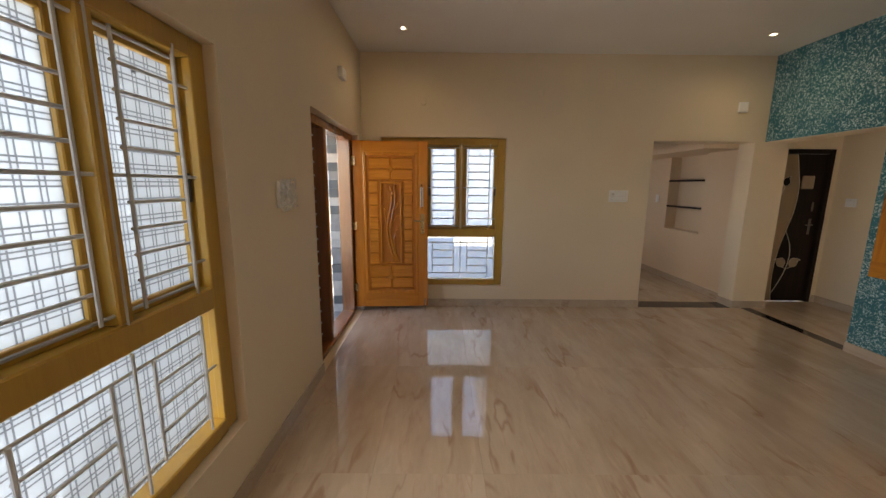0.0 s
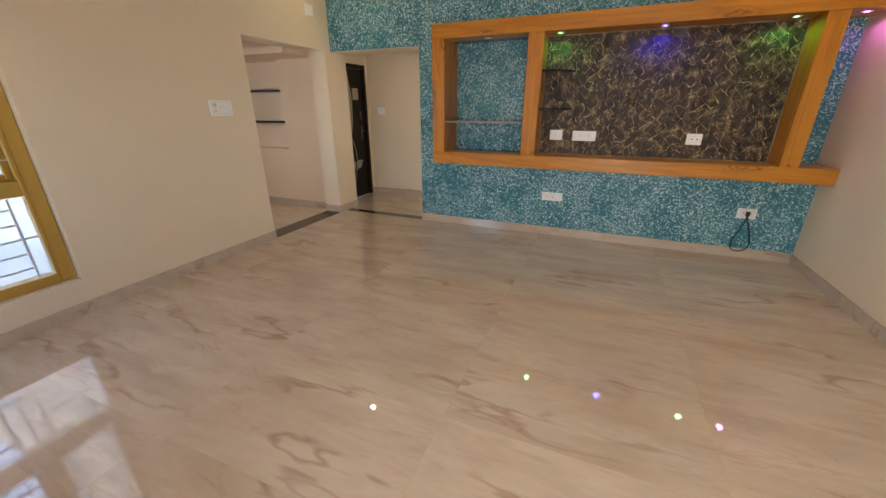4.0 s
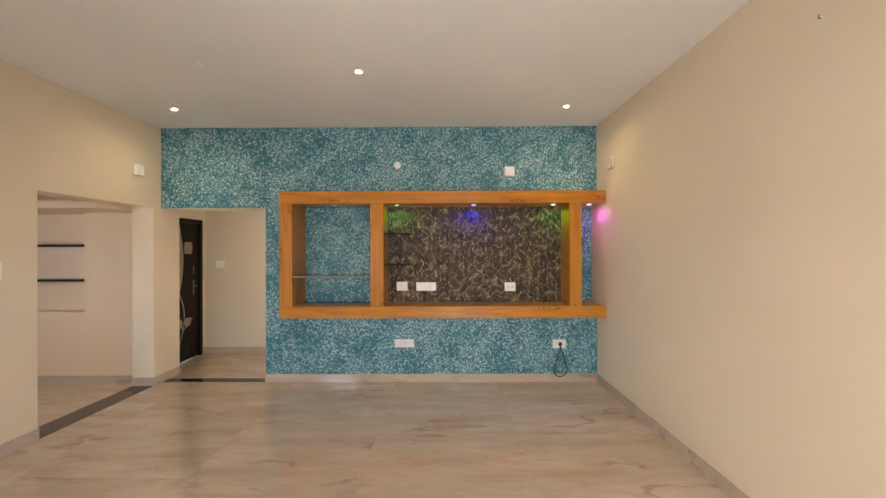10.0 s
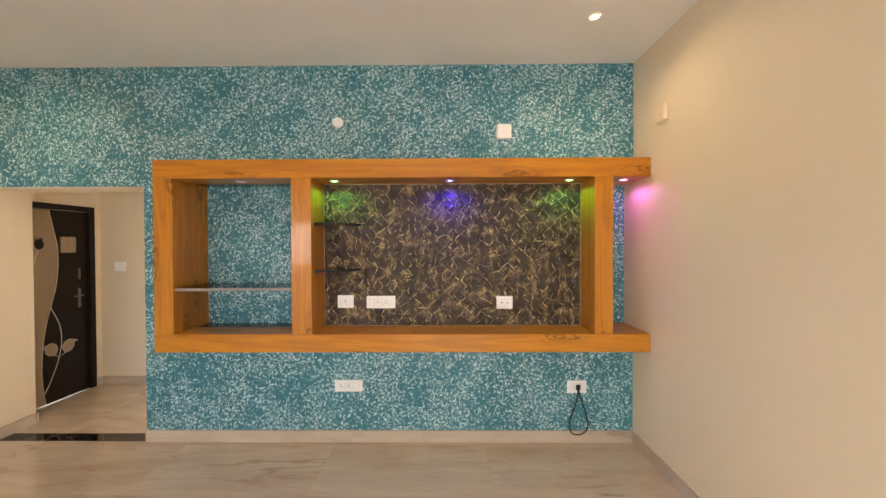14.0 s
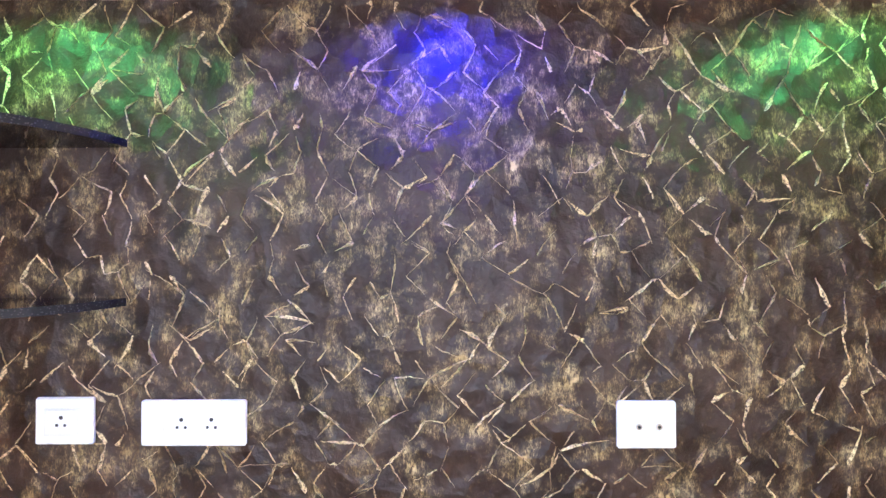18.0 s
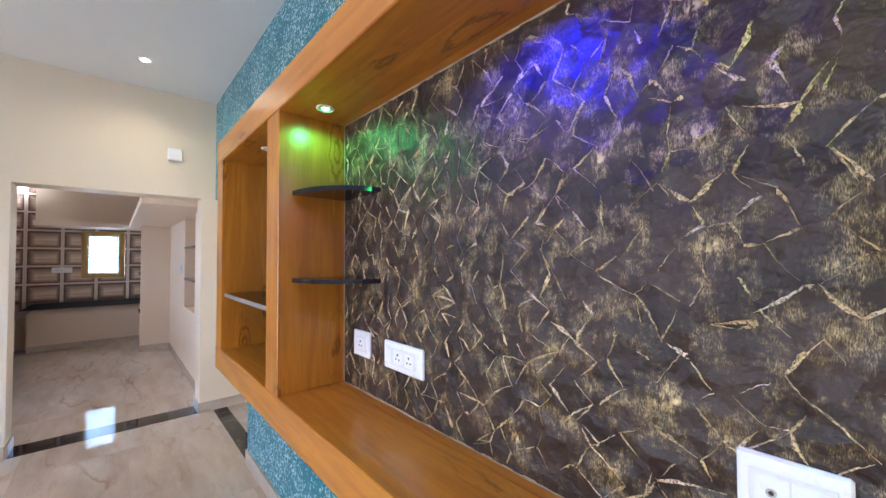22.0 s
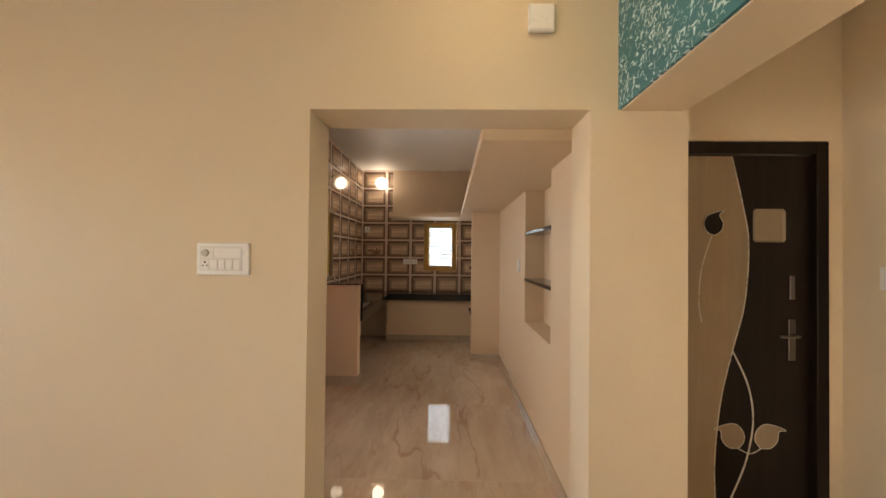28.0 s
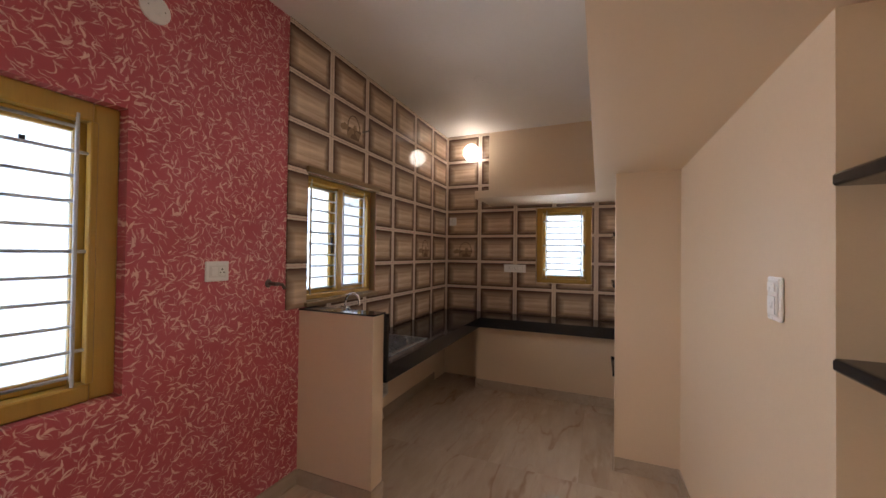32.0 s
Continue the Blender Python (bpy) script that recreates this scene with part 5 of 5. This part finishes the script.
def tile_field(parent, at_of, u0, u1, z0, z1, holes, uo, zo):
    """Tiles of one wall; at_of(u, z) is the pose of a tile's middle. Pieces are cut at the field's rim and at the holes."""
    for i in range(math.floor((u0 - uo) / QW), math.ceil((u1 - uo) / QW)):
        for j in range(math.floor((z0 - zo) / QH), math.ceil((z1 - zo) / QH)):
            cu, cz = uo + (i + 0.5) * QW, zo + (j + 0.5) * QH
            a, b, c, d = max(u0, cu - QW / 2), min(u1, cu + QW / 2), max(z0, cz - QH / 2), min(z1, cz + QH / 2)
            if b - a < 0.01 or d - c < 0.01:
                continue
            pieces = [(a, b, c, d)]
            for h in holes:
                cut = []
                for p, q, r, s in pieces:
                    hp, hq, hr, hs = max(p, h[0]), min(q, h[1]), max(r, h[2]), min(s, h[3])
                    if hp >= hq or hr >= hs:
                        cut.append((p, q, r, s))
                        continue
                    cut += [t4 for t4 in ((p, hp, r, s), (hq, q, r, s), (hp, hq, r, hr), (hp, hq, hs, s)) if t4[1] - t4[0] > 0.008 and t4[3] - t4[2] > 0.008]
                pieces = cut
            for p, q, r, s in pieces:
                key = tuple(round(v, 3) for v in (p - cu, q - cu, r - cz, s - cz))
                if key not in full_tile:
                    full_tile[key] = mesh_of("wall_tile", boxes((key[0] + 0.0006, key[1] - 0.0006, -0.008, -0.001, key[2] + 0.0006, key[3] - 0.0006)), TILE)
                part("wall_tile", full_tile[key], None, parent, at=at_of(cu, cz))


ZO = 0.770
tw = thing("tiles_kitchen_west", "printed shelf-pattern wall tiles above the sink counter", "wall tiles", kind="structure")
tile_field(tw, lambda u, z: on_west(KW, u, z), 7.545, KN - 0.009, CT, KC - 0.001, [TW, (7.545, 7.79, 0.0, 1.107)], KN - 6 * QW, ZO)
tn = thing("tiles_kitchen_north", "printed shelf-pattern wall tiles round the kitchen window", "wall tiles", kind="structure")
tile_field(tn, lambda u, z: pose(u, KN, z), KW + 0.009, KE - 0.001, CT, KC - 0.001, [CW, (2.055, KE, LOFT, KC)], KW + 0.008, ZO)

PRINT_DARK = plain("print_brown", (0.22, 0.14, 0.09), 0.2, 0, 0.5, 0.3, 60)
PRINT_MID = plain("print_tan", (0.38, 0.26, 0.17), 0.2, 0, 0.5, 0.35, 60)


def fruit_print(parent, at):
    """A printed basket of fruit: flat shapes a little proud of the tile."""
    bm = bmesh.new()
    prism(bm, [(-0.03, -0.10), (0.10, -0.10), (0.13, -0.02), (-0.05, -0.02)], -0.0095, -0.0085)
    path_tube(bm, [(0.04 + 0.075 * math.cos(a), -0.009, -0.02 + 0.10 * math.sin(a)) for a in [math.pi * k / 10 for k in range(11)]], 0.004, 5)
    part("basket_print", bm, PRINT_DARK, parent, at=at)
    bm = bmesh.new()
    rnd = random.Random(5)
    for k in range(9):
        r = 0.018 + 0.010 * rnd.random()
        cx, cz = -0.10 + 0.024 * k + 0.01 * rnd.random(), -0.085 + 0.06 * rnd.random() + (0.03 if k > 4 else 0)
        prism(bm, [(cx + r * math.cos(a * math.tau / 10), cz + r * math.sin(a * math.tau / 10)) for a in range(10)], -0.0098 - 0.0001 * k, -0.0086)
    part("fruit_print", bm, PRINT_MID, parent, at=at)


uo = KN - 6 * QW
for i, j in ((1, 5), (4, 2)):
    fruit_print(tw, on_west(KW, uo + (i + 0.5) * QW, ZO + (j + 0.5) * QH))
fruit_print(tn, pose(KW + 0.008 + 0.5 * QW, KN, ZO + 2.5 * QH))

# plain lining of the sink window's reveal
solid("window_reveal", boxes((KW - 0.05, KW - 0.001, TW[0], TW[0] + 0.004, TW[2], TW[3]), (KW - 0.05, KW - 0.001, TW[1] - 0.004, TW[1], TW[2], TW[3]), (KW - 0.05, KW + 0.012, TW[0], TW[1], TW[2], TW[2] + 0.004), (KW - 0.05, KW - 0.001, TW[0], TW[1], TW[3] - 0.004, TW[3])), BROWN_WOOD, "brown timber lining of the sink window", "trim", kind="structure")
solid("window_ledge", boxes((KW - 0.02, KW + 0.03, TW[0] - 0.02, TW[1] + 0.02, TW[2] - 0.03, TW[2] - 0.002), bevel=0.003), BROWN_WOOD, "brown timber ledge below the sink window", "trim", kind="structure")
solid("window_ledge", boxes((KW - 0.02, KW + 0.03, TW[0] - 0.02, TW[1] + 0.02, TW[3] + 0.002, TW[3] + 0.04), bevel=0.003), BROWN_WOOD, "brown timber head above the sink window", "trim", kind="structure")
# under the counter and in the lower corners the wall is plain
solid("wall_under_counter", boxes((KW + 0.001, KW + 0.006, 7.776, KN, 0, CT - 0.03)), PEACH, "cream painted wall under the counter", "wall", kind="structure")


# ---- switches, sockets, covers ----
def wall_plate(name, label, category, at, w, h, modules, group=""):
    """A plate in local x, z; it stands out to -y. Modules: (x, z, w, h, kind) round the middle."""
    th = thing(name, label, category, group, at=at)
    part("plate", boxes((-w / 2, w / 2, -0.012, 0.0, -h / 2, h / 2), bevel=0.004), PLASTIC, th)
    if modules:
        xs = [m[0] - m[2] / 2 for m in modules] + [m[0] + m[2] / 2 for m in modules]
        zs = [m[1] - m[3] / 2 for m in modules] + [m[1] + m[3] / 2 for m in modules]
        part("inner_frame", boxes((min(xs) - 0.006, max(xs) + 0.006, -0.0145, -0.0121, min(zs) - 0.006, max(zs) + 0.006), bevel=0.001), PLASTIC_DULL, th)
    for x, z, mw, mh, kind in modules:
        mod = part({"switch": "rocker", "blank": "blank_cover"}.get(kind, "socket_face"), boxes((x - mw / 2 + 0.001, x + mw / 2 - 0.001, -0.0185 if kind == "switch" else -0.0165, -0.0146, z - mh / 2 + 0.001, z + mh / 2 - 0.001), bevel=0.0012), PLASTIC, th)
        if kind == "socket":
            for px, pz, r in ((0, mh * 0.22, 0.0045), (-0.009, -mh * 0.12, 0.0035), (0.009, -mh * 0.12, 0.0035)):
                part("pin_hole", tube(bmesh.new(), (x + px, -0.0172, z + pz), (x + px, -0.0166, z + pz), r, 10), SOCKET_HOLE, mod)
        if kind == "knob":
            part("regulator_knob", lathe(bmesh.new(), ((0.016, 0), (0.015, 0.010), (0.008, 0.012)), 18, pose(x - 0.008, -0.0166, z, 90)), PLASTIC_GREY, mod, smooth=True)
        if kind == "jack":
            part("jack", tube(bmesh.new(), (x, -0.020, z), (x, -0.0166, z), 0.007, 14), CHROME, mod)
            part("pin_hole", tube(bmesh.new(), (x, -0.0208, z), (x, -0.0201, z), 0.0035, 10), SOCKET_HOLE, mod)
    return th


def on_east(y, z, x=E):
    return pose(x, y, z, 0, 0, -90)


wall_plate("switch_board", "white switch board with sockets on the cream wall", "switch", pose(2.086, N, 1.422), 0.234, 0.141,
           [(-0.065, 0.026, 0.055, 0.044, "knob"), (-0.075 + 0.0, -0.024, 0.036, 0.044, "socket"), (-0.036, -0.024, 0.036, 0.044, "switch"), (0.0, -0.024, 0.03, 0.044, "switch"), (0.033, -0.024, 0.03, 0.044, "switch"), (0.066, -0.024, 0.03, 0.044, "switch"), (0.022, 0.026, 0.118, 0.044, "blank")])
wall_plate("switch_board", "white switch board still wrapped in film beside the front door", "switch", on_west(W, 2.915, 1.474), 0.21, 0.155,
           [(-0.05, 0.025, 0.04, 0.045, "switch"), (-0.005, 0.025, 0.04, 0.045, "switch"), (0.045, 0.025, 0.05, 0.045, "switch"), (-0.04, -0.027, 0.06, 0.045, "socket"), (0.035, -0.027, 0.07, 0.045, "switch")])
film_mat = Mat("crumpled_clear_film", 0.12, 0, (0.80, 0.80, 0.78), 0.6)
film_mat.b.inputs["Alpha"].default_value = 0.45
film_mat.color(film_mat.mix(film_mat.noise(40, 3), (0.70, 0.70, 0.68), (0.92, 0.92, 0.90)))
rnd = random.Random(23)
bm = bmesh.new()
net = [[bm.verts.new((-0.118 + 0.0196 * i + rnd.uniform(-0.006, 0.006), -0.026 - rnd.uniform(0, 0.014), -0.092 + 0.0184 * j + rnd.uniform(-0.006, 0.006) + 0.012 * (i - 6) / 6)) for j in range(11)] for i in range(13)]
for i in range(12):
    for j in range(10):
        if rnd.random() > 0.06:
            bm.faces.new((net[i][j], net[i + 1][j], net[i + 1][j + 1], net[i][j + 1]))
bmesh.ops.triangulate(bm, faces=bm.faces)
solid("plastic_film", bm, film_mat.m, "crumpled clear plastic film over the switch board", "plastic film", at=on_west(W, 2.915, 1.474))
wall_plate("socket_plate", "single white socket plate on the crackle board", "socket", on_east(2.33, 1.14, BX - 0.01), 0.131, 0.105, [(0.0, 0.0, 0.07, 0.05, "socket")])
wall_plate("socket_plate", "wide white double socket plate on the crackle board", "socket", on_east(2.04, 1.135, BX - 0.01), 0.236, 0.102, [(-0.075, 0, 0.03, 0.05, "switch"), (-0.022, 0, 0.055, 0.05, "socket"), (0.045, 0, 0.055, 0.05, "socket")])
wall_plate("socket_plate", "white plate with two aerial jacks on the crackle board", "socket", on_east(1.03, 1.13, BX - 0.01), 0.131, 0.105, [(-0.022, 0, 0.044, 0.05, "jack"), (0.022, 0, 0.044, 0.05, "jack")])
wall_plate("socket_plate", "wide white socket plate low on the teal wall", "socket", on_east(2.300, 0.460), 0.226, 0.095, [(-0.06, 0, 0.05, 0.045, "socket"), (0, 0, 0.05, 0.045, "socket"), (0.06, 0, 0.05, 0.045, "switch")])
wall_plate("socket_plate", "white socket plate with a black cable low on the teal wall", "socket", on_east(0.454, 0.452), 0.156, 0.100, [(-0.028, 0, 0.05, 0.048, "socket"), (0.028, 0, 0.05, 0.048, "socket")])
cable = thing("looped_cable", "thin black cable hanging in a loop below a socket", "cable", at=on_east(0.454, 0.452))
part("cable", path_tube(bmesh.new(), smooth_curve([(0.0, -0.018, 0.015), (0.002, -0.030, -0.05), (-0.022, -0.022, -0.16), (-0.060, -0.016, -0.28), (-0.045, -0.016, -0.37), (0.02, -0.016, -0.385), (0.075, -0.016, -0.35), (0.085, -0.016, -0.27), (0.05, -0.018, -0.15), (0.018, -0.024, -0.06), (0.012, -0.018, -0.01)], 7), 0.0058, 7), BLACK_CABLE, cable, smooth=True)
part("plug", boxes((-0.012, 0.022, -0.034, -0.017, -0.02, 0.022), bevel=0.004), BLACK_CABLE, cable)
wall_plate("switch_plate", "small white switch plate in the passage", "switch", on_east(5.268, 1.363, PE), 0.13, 0.105, [(-0.02, 0, 0.035, 0.05, "switch"), (0.02, 0, 0.035, 0.05, "switch")])
wall_plate("switch_plate", "white switch plate on the pink wall", "switch", on_west(KW, 7.104, 1.363), 0.122, 0.100, [(-0.02, 0, 0.035, 0.046, "switch"), (0.02, 0, 0.035, 0.046, "socket")])
wall_plate("socket_plate", "wide white socket plate on the kitchen tiles", "socket", pose(2.378, KN - 0.009, 1.306), 0.25, 0.09, [(-0.06, 0, 0.05, 0.045, "socket"), (0, 0, 0.05, 0.045, "socket"), (0.06, 0, 0.05, 0.045, "switch")])
wall_plate("socket_plate", "small white socket plate in the tiled corner", "socket", pose(1.61, KN - 0.009, 1.86), 0.09, 0.10, [(0, 0, 0.04, 0.05, "socket")])
wall_plate("switch_plate", "narrow white switch plate beside the niche", "switch", on_east(7.245, 1.343, KE), 0.085, 0.130, [(0, 0.035, 0.05, 0.028, "switch"), (0, -0.018, 0.05, 0.055, "switch")])


def cover_box(label, at, w, h, d, material=None):
    th = thing("cover_box", label, "cover box", "square cover boxes", at=at)
    part("box", boxes((-w / 2, w / 2, -d, 0, -h / 2, h / 2), bevel=0.006), material or PLASTIC, th)
    part("lid_line", boxes((-w / 2 + 0.008, w / 2 - 0.008, -d - 0.002, -d + 0.0005, -h / 2 + 0.008, h / 2 - 0.008), bevel=0.001), material or PLASTIC, th)
    return th


cover_box("square white cover box high on the teal wall", on_east(1.040, 2.506), 0.118, 0.118, 0.03)
cover_box("square white cover box high on the cream wall by the corner", pose(3.463, N, 2.474), 0.112, 0.118, 0.03)
cover_box("square cream cover box high on the plain wall", pose(3.39, S, 2.505, 0, 0, 180), 0.118, 0.118, 0.03, CREAM)
cover_box("square white cover box high on the wall over the front door", on_west(W, 4.31, 2.555), 0.145, 0.10, 0.045)


def round_cover(label, at, r=0.045, d=0.016, material=None):
    th = thing("round_cover", label, "round cover", at=at)
    part("disc", lathe(bmesh.new(), ((r, 0), (r, d * 0.6), (r * 0.85, d), (r * 0.3, d * 1.05)), 24, pose(0, 0, 0, 90)), material or PLASTIC, th, smooth=True)
    for sx in (-1, 1):
        part("screw", lathe(bmesh.new(), ((0.004, 0), (0.003, 0.002)), 8, pose(sx * r * 0.55, -d, 0, 90)), CHROME, th)
    return th


round_cover("round white cover plate high on the teal wall", on_east(2.375, 2.590), 0.042)
round_cover("round cream cover plate high on the cream wall", pose(1.072, N, 2.616), 0.04, 0.012, CREAM)
round_cover("round cream cover plate high above the window", pose(-0.31, N, 2.509), 0.04, 0.012, CREAM)
round_cover("round white cover plate high on the pink wall", on_west(KW, 6.805, 2.495), 0.06)
for x, y, z in ((1.15, 3.74, CEIL), (2.29, 3.78, CEIL), (2.35, 8.75, KC)):
    round_cover("flat white ceiling cover plate", pose(x, y, z, 90), 0.05, 0.008, WHITE_PAINT)

# ---- niche shelves ----
for z in (1.641, 1.227):
    shelf = thing("niche_shelf", "black granite shelf with a polished front edge in the wall niche", "shelf", "niche shelves", at=pose(KE, NICHE[0], z))
    deep, run = 0.168, NICHE[1] - NICHE[0] - 0.002
    part("slab", boxes((0.004, deep, 0.001, run, -0.015, 0.015)), GRANITE, shelf)
    lip = bmesh.new()
    for y0, y1 in ((0.001, run),):
        prism(lip, [(0.004, -0.015), (0.004, 0.015), (-0.002, 0.014), (-0.006, 0.009), (-0.006, -0.009), (-0.002, -0.014)], y0, y1)
    part("front_edge", lip, GRANITE, shelf, "rounded polished front edge")
for z in (0.62, 1.25, 1.62):
    solid("recess_shelf", boxes((3.36, KE - 0.002, 8.762, 9.20, z - 0.016, z + 0.016), bevel=0.002), GRANITE, "stone shelf in the recess behind the short wall", "shelf", "recess shelves")

# ---- sink, taps, pipe ----
STEEL = plain("brushed_steel", (0.55, 0.55, 0.55), 0.28, 1.0, 0.5, 0.1, 40)
sink = thing("kitchen_sink", "stainless steel kitchen sink set in the counter", "sink")
sx0, sx1, sy0, sy1 = 1.62, 1.99, 7.98, 8.50
rim = bmesh.new()
for r in ((sx0 - 0.02, sx1 + 0.02, sy0 - 0.02, sy0), (sx0 - 0.02, sx1 + 0.02, sy1, sy1 + 0.02), (sx0 - 0.02, sx0, sy0, sy1), (sx1, sx1 + 0.02, sy0, sy1)):
    box(rim, *r, CT + 0.0005, CT + 0.006)
part("rim", rim, STEEL, sink)
part("bowl", boxes((sx0, sx0 + 0.004, sy0, sy1, CT - 0.17, CT + 0.004), (sx1 - 0.004, sx1, sy0, sy1, CT - 0.17, CT + 0.004), (sx0, sx1, sy0, sy0 + 0.004, CT - 0.17, CT + 0.004), (sx0, sx1, sy1 - 0.004, sy1, CT - 0.17, CT + 0.004), (sx0, sx1, sy0, sy1, CT - 0.174, CT - 0.17)), STEEL, sink)
part("drain", lathe(bmesh.new(), ((0.035, 0), (0.033, 0.004), (0.010, 0.005)), 18, pose((sx0 + sx1) / 2, (sy0 + sy1) / 2, CT - 0.170)), CHROME, sink)
tap = thing("sink_tap", "chrome swan-neck tap on the tiled wall over the sink", "tap", at=on_west(KW - 0.0, 8.05, 1.06) @ pose(0, -0.009, 0))
part("body", tube(bmesh.new(), (0, 0, 0), (0, -0.06, 0), 0.014, 14), CHROME, tap, smooth=True)
part("spout", path_tube(bmesh.new(), smooth_curve([(0, -0.05, 0.01), (0, -0.055, 0.07), (0, -0.10, 0.11), (0, -0.16, 0.09), (0, -0.17, 0.03)], 6), 0.009, 10), CHROME, tap, smooth=True)
part("knob", lathe(bmesh.new(), ((0.018, 0), (0.020, 0.012), (0.012, 0.026)), 14, pose(0, -0.06, 0, 90)), CHROME, tap, smooth=True)
tap2 = thing("wall_tap", "small dark metal tap on the pink wall", "tap", at=on_west(KW, 7.42, 1.28))
part("flange", lathe(bmesh.new(), ((0.024, 0), (0.020, 0.006), (0.012, 0.010)), 16, pose(0, 0, 0, 90)), DULL, tap2, smooth=True)
part("body", tube(bmesh.new(), (0, -0.008, 0), (0, -0.075, 0), 0.011, 12), DULL, tap2, smooth=True)
part("spout", path_tube(bmesh.new(), [(0, -0.055, 0), (0.03, -0.075, -0.004), (0.045, -0.08, -0.03)], 0.009, 10), DULL, tap2, smooth=True)
part("handle", boxes((-0.03, 0.006, -0.088, -0.072, -0.008, 0.012), bevel=0.003), DULL, tap2)
pipe = solid("drain_pipe", path_tube(bmesh.new(), [(1.80, 8.24, CT - 0.175), (1.80, 8.24, 0.42), (1.74, 8.24, 0.36), (1.56, 8.24, 0.34), (1.545, 8.24, 0.02)], 0.022, 12), PLASTIC_GREY, "grey waste pipe below the sink", "pipe", smooth=True)
for lbl, m4 in (("small wire hook high on the passage wall", on_east(4.80, 2.02, PE)), ("small wire hook high on the plain wall", pose(1.17, S, 2.68, 0, 0, 180))):
    hk = thing("wall_hook", lbl, "hook", at=m4)
    part("hook", path_tube(bmesh.new(), smooth_curve([(0, 0, 0), (0, -0.015, 0.0), (0.002, -0.020, 0.009), (0.004, -0.015, 0.015)], 4), 0.0022, 6), DULL, hk, smooth=True)
    part("rose", lathe(bmesh.new(), ((0.007, 0), (0.006, 0.002)), 12, pose(0, 0, 0, 90)), PLASTIC, hk)
vent = thing("wall_hook", "small wire hook high on the tiled wall", "hook", at=on_west(KW - 0.0, 8.30, 2.43) @ pose(0, -0.009, 0))
part("hook", path_tube(bmesh.new(), [(0, 0, 0), (0, -0.05, 0.0), (0.01, -0.06, 0.02)], 0.006, 6), DULL, vent)

# ---- outside details ----
STONE = [plain("cladding_stone", (0.26, 0.26, 0.27), 0.85, 0, 0.3, 0.25, 12, 0.5), plain("cladding_stone_pale", (0.44, 0.43, 0.42), 0.85, 0, 0.3, 0.2, 12, 0.5), plain("cladding_stone_dark", (0.13, 0.14, 0.15), 0.85, 0, 0.3, 0.25, 12, 0.5)]
pil = thing("stone_clad_pilaster", "pilaster clad in rough grey split stones beside the door", "pilaster")
part("core", boxes((-1.45, W - WT - 0.004, 5.16, 5.47, -0.06, 2.416)), CONCRETE, pil)
rnd = random.Random(3)
for k in range(24):
    z = -0.06 + k * 0.103
    x = -1.45
    while x < W - WT - 0.02:
        wd = min(0.10 + 0.14 * rnd.random(), W - WT - x)
        part("stone", boxes((x + 0.002, x + wd - 0.002, 5.16 - 0.015 - 0.03 * rnd.random(), 5.16, z + 0.002, z + 0.101), bevel=0.004), rnd.choice(STONE), pil)
        x += wd
solid("wall_cable", path_tube(bmesh.new(), smooth_curve([(-3.04, 5.8, -0.30), (-3.04, 6.01, -0.11), (-3.04, 6.28, 0.09), (-3.04, 6.55, 0.25), (-3.04, 6.73, 0.43), (-3.04, 6.95, 0.70)], 6), 0.005, 6), BLACK_CABLE, "dark cable hanging on the compound wall", "cable", smooth=True)
BLUE = plain("blue_gate_paint", (0.10, 0.24, 0.55), 0.5, 0.2, 0.5, 0.1)
gate = thing("yard_gate", "blue steel yard gate with upright bars outside the window", "gate", at=pose(-2.4, 9.2, -0.35))
part("gate_frame", boxes((0, 0.05, -0.02, 0.02, 0.05, 1.35), (2.55, 2.6, -0.02, 0.02, 0.05, 1.35), (0.05, 2.55, -0.02, 0.02, 1.30, 1.35), (0.05, 2.55, -0.02, 0.02, 0.05, 0.10), (0.05, 2.55, -0.02, 0.02, 0.62, 0.66)), BLUE, gate)
part("gate_sheet", boxes((0.05, 2.55, -0.004, 0.004, 0.10, 0.62)), NEIGHBOUR, gate)
for k in range(20):
    part("bar", tube(bmesh.new(), (0.15 + k * 0.121, 0, 0.66), (0.15 + k * 0.121, 0, 1.30), 0.011, 8), BLUE, gate)
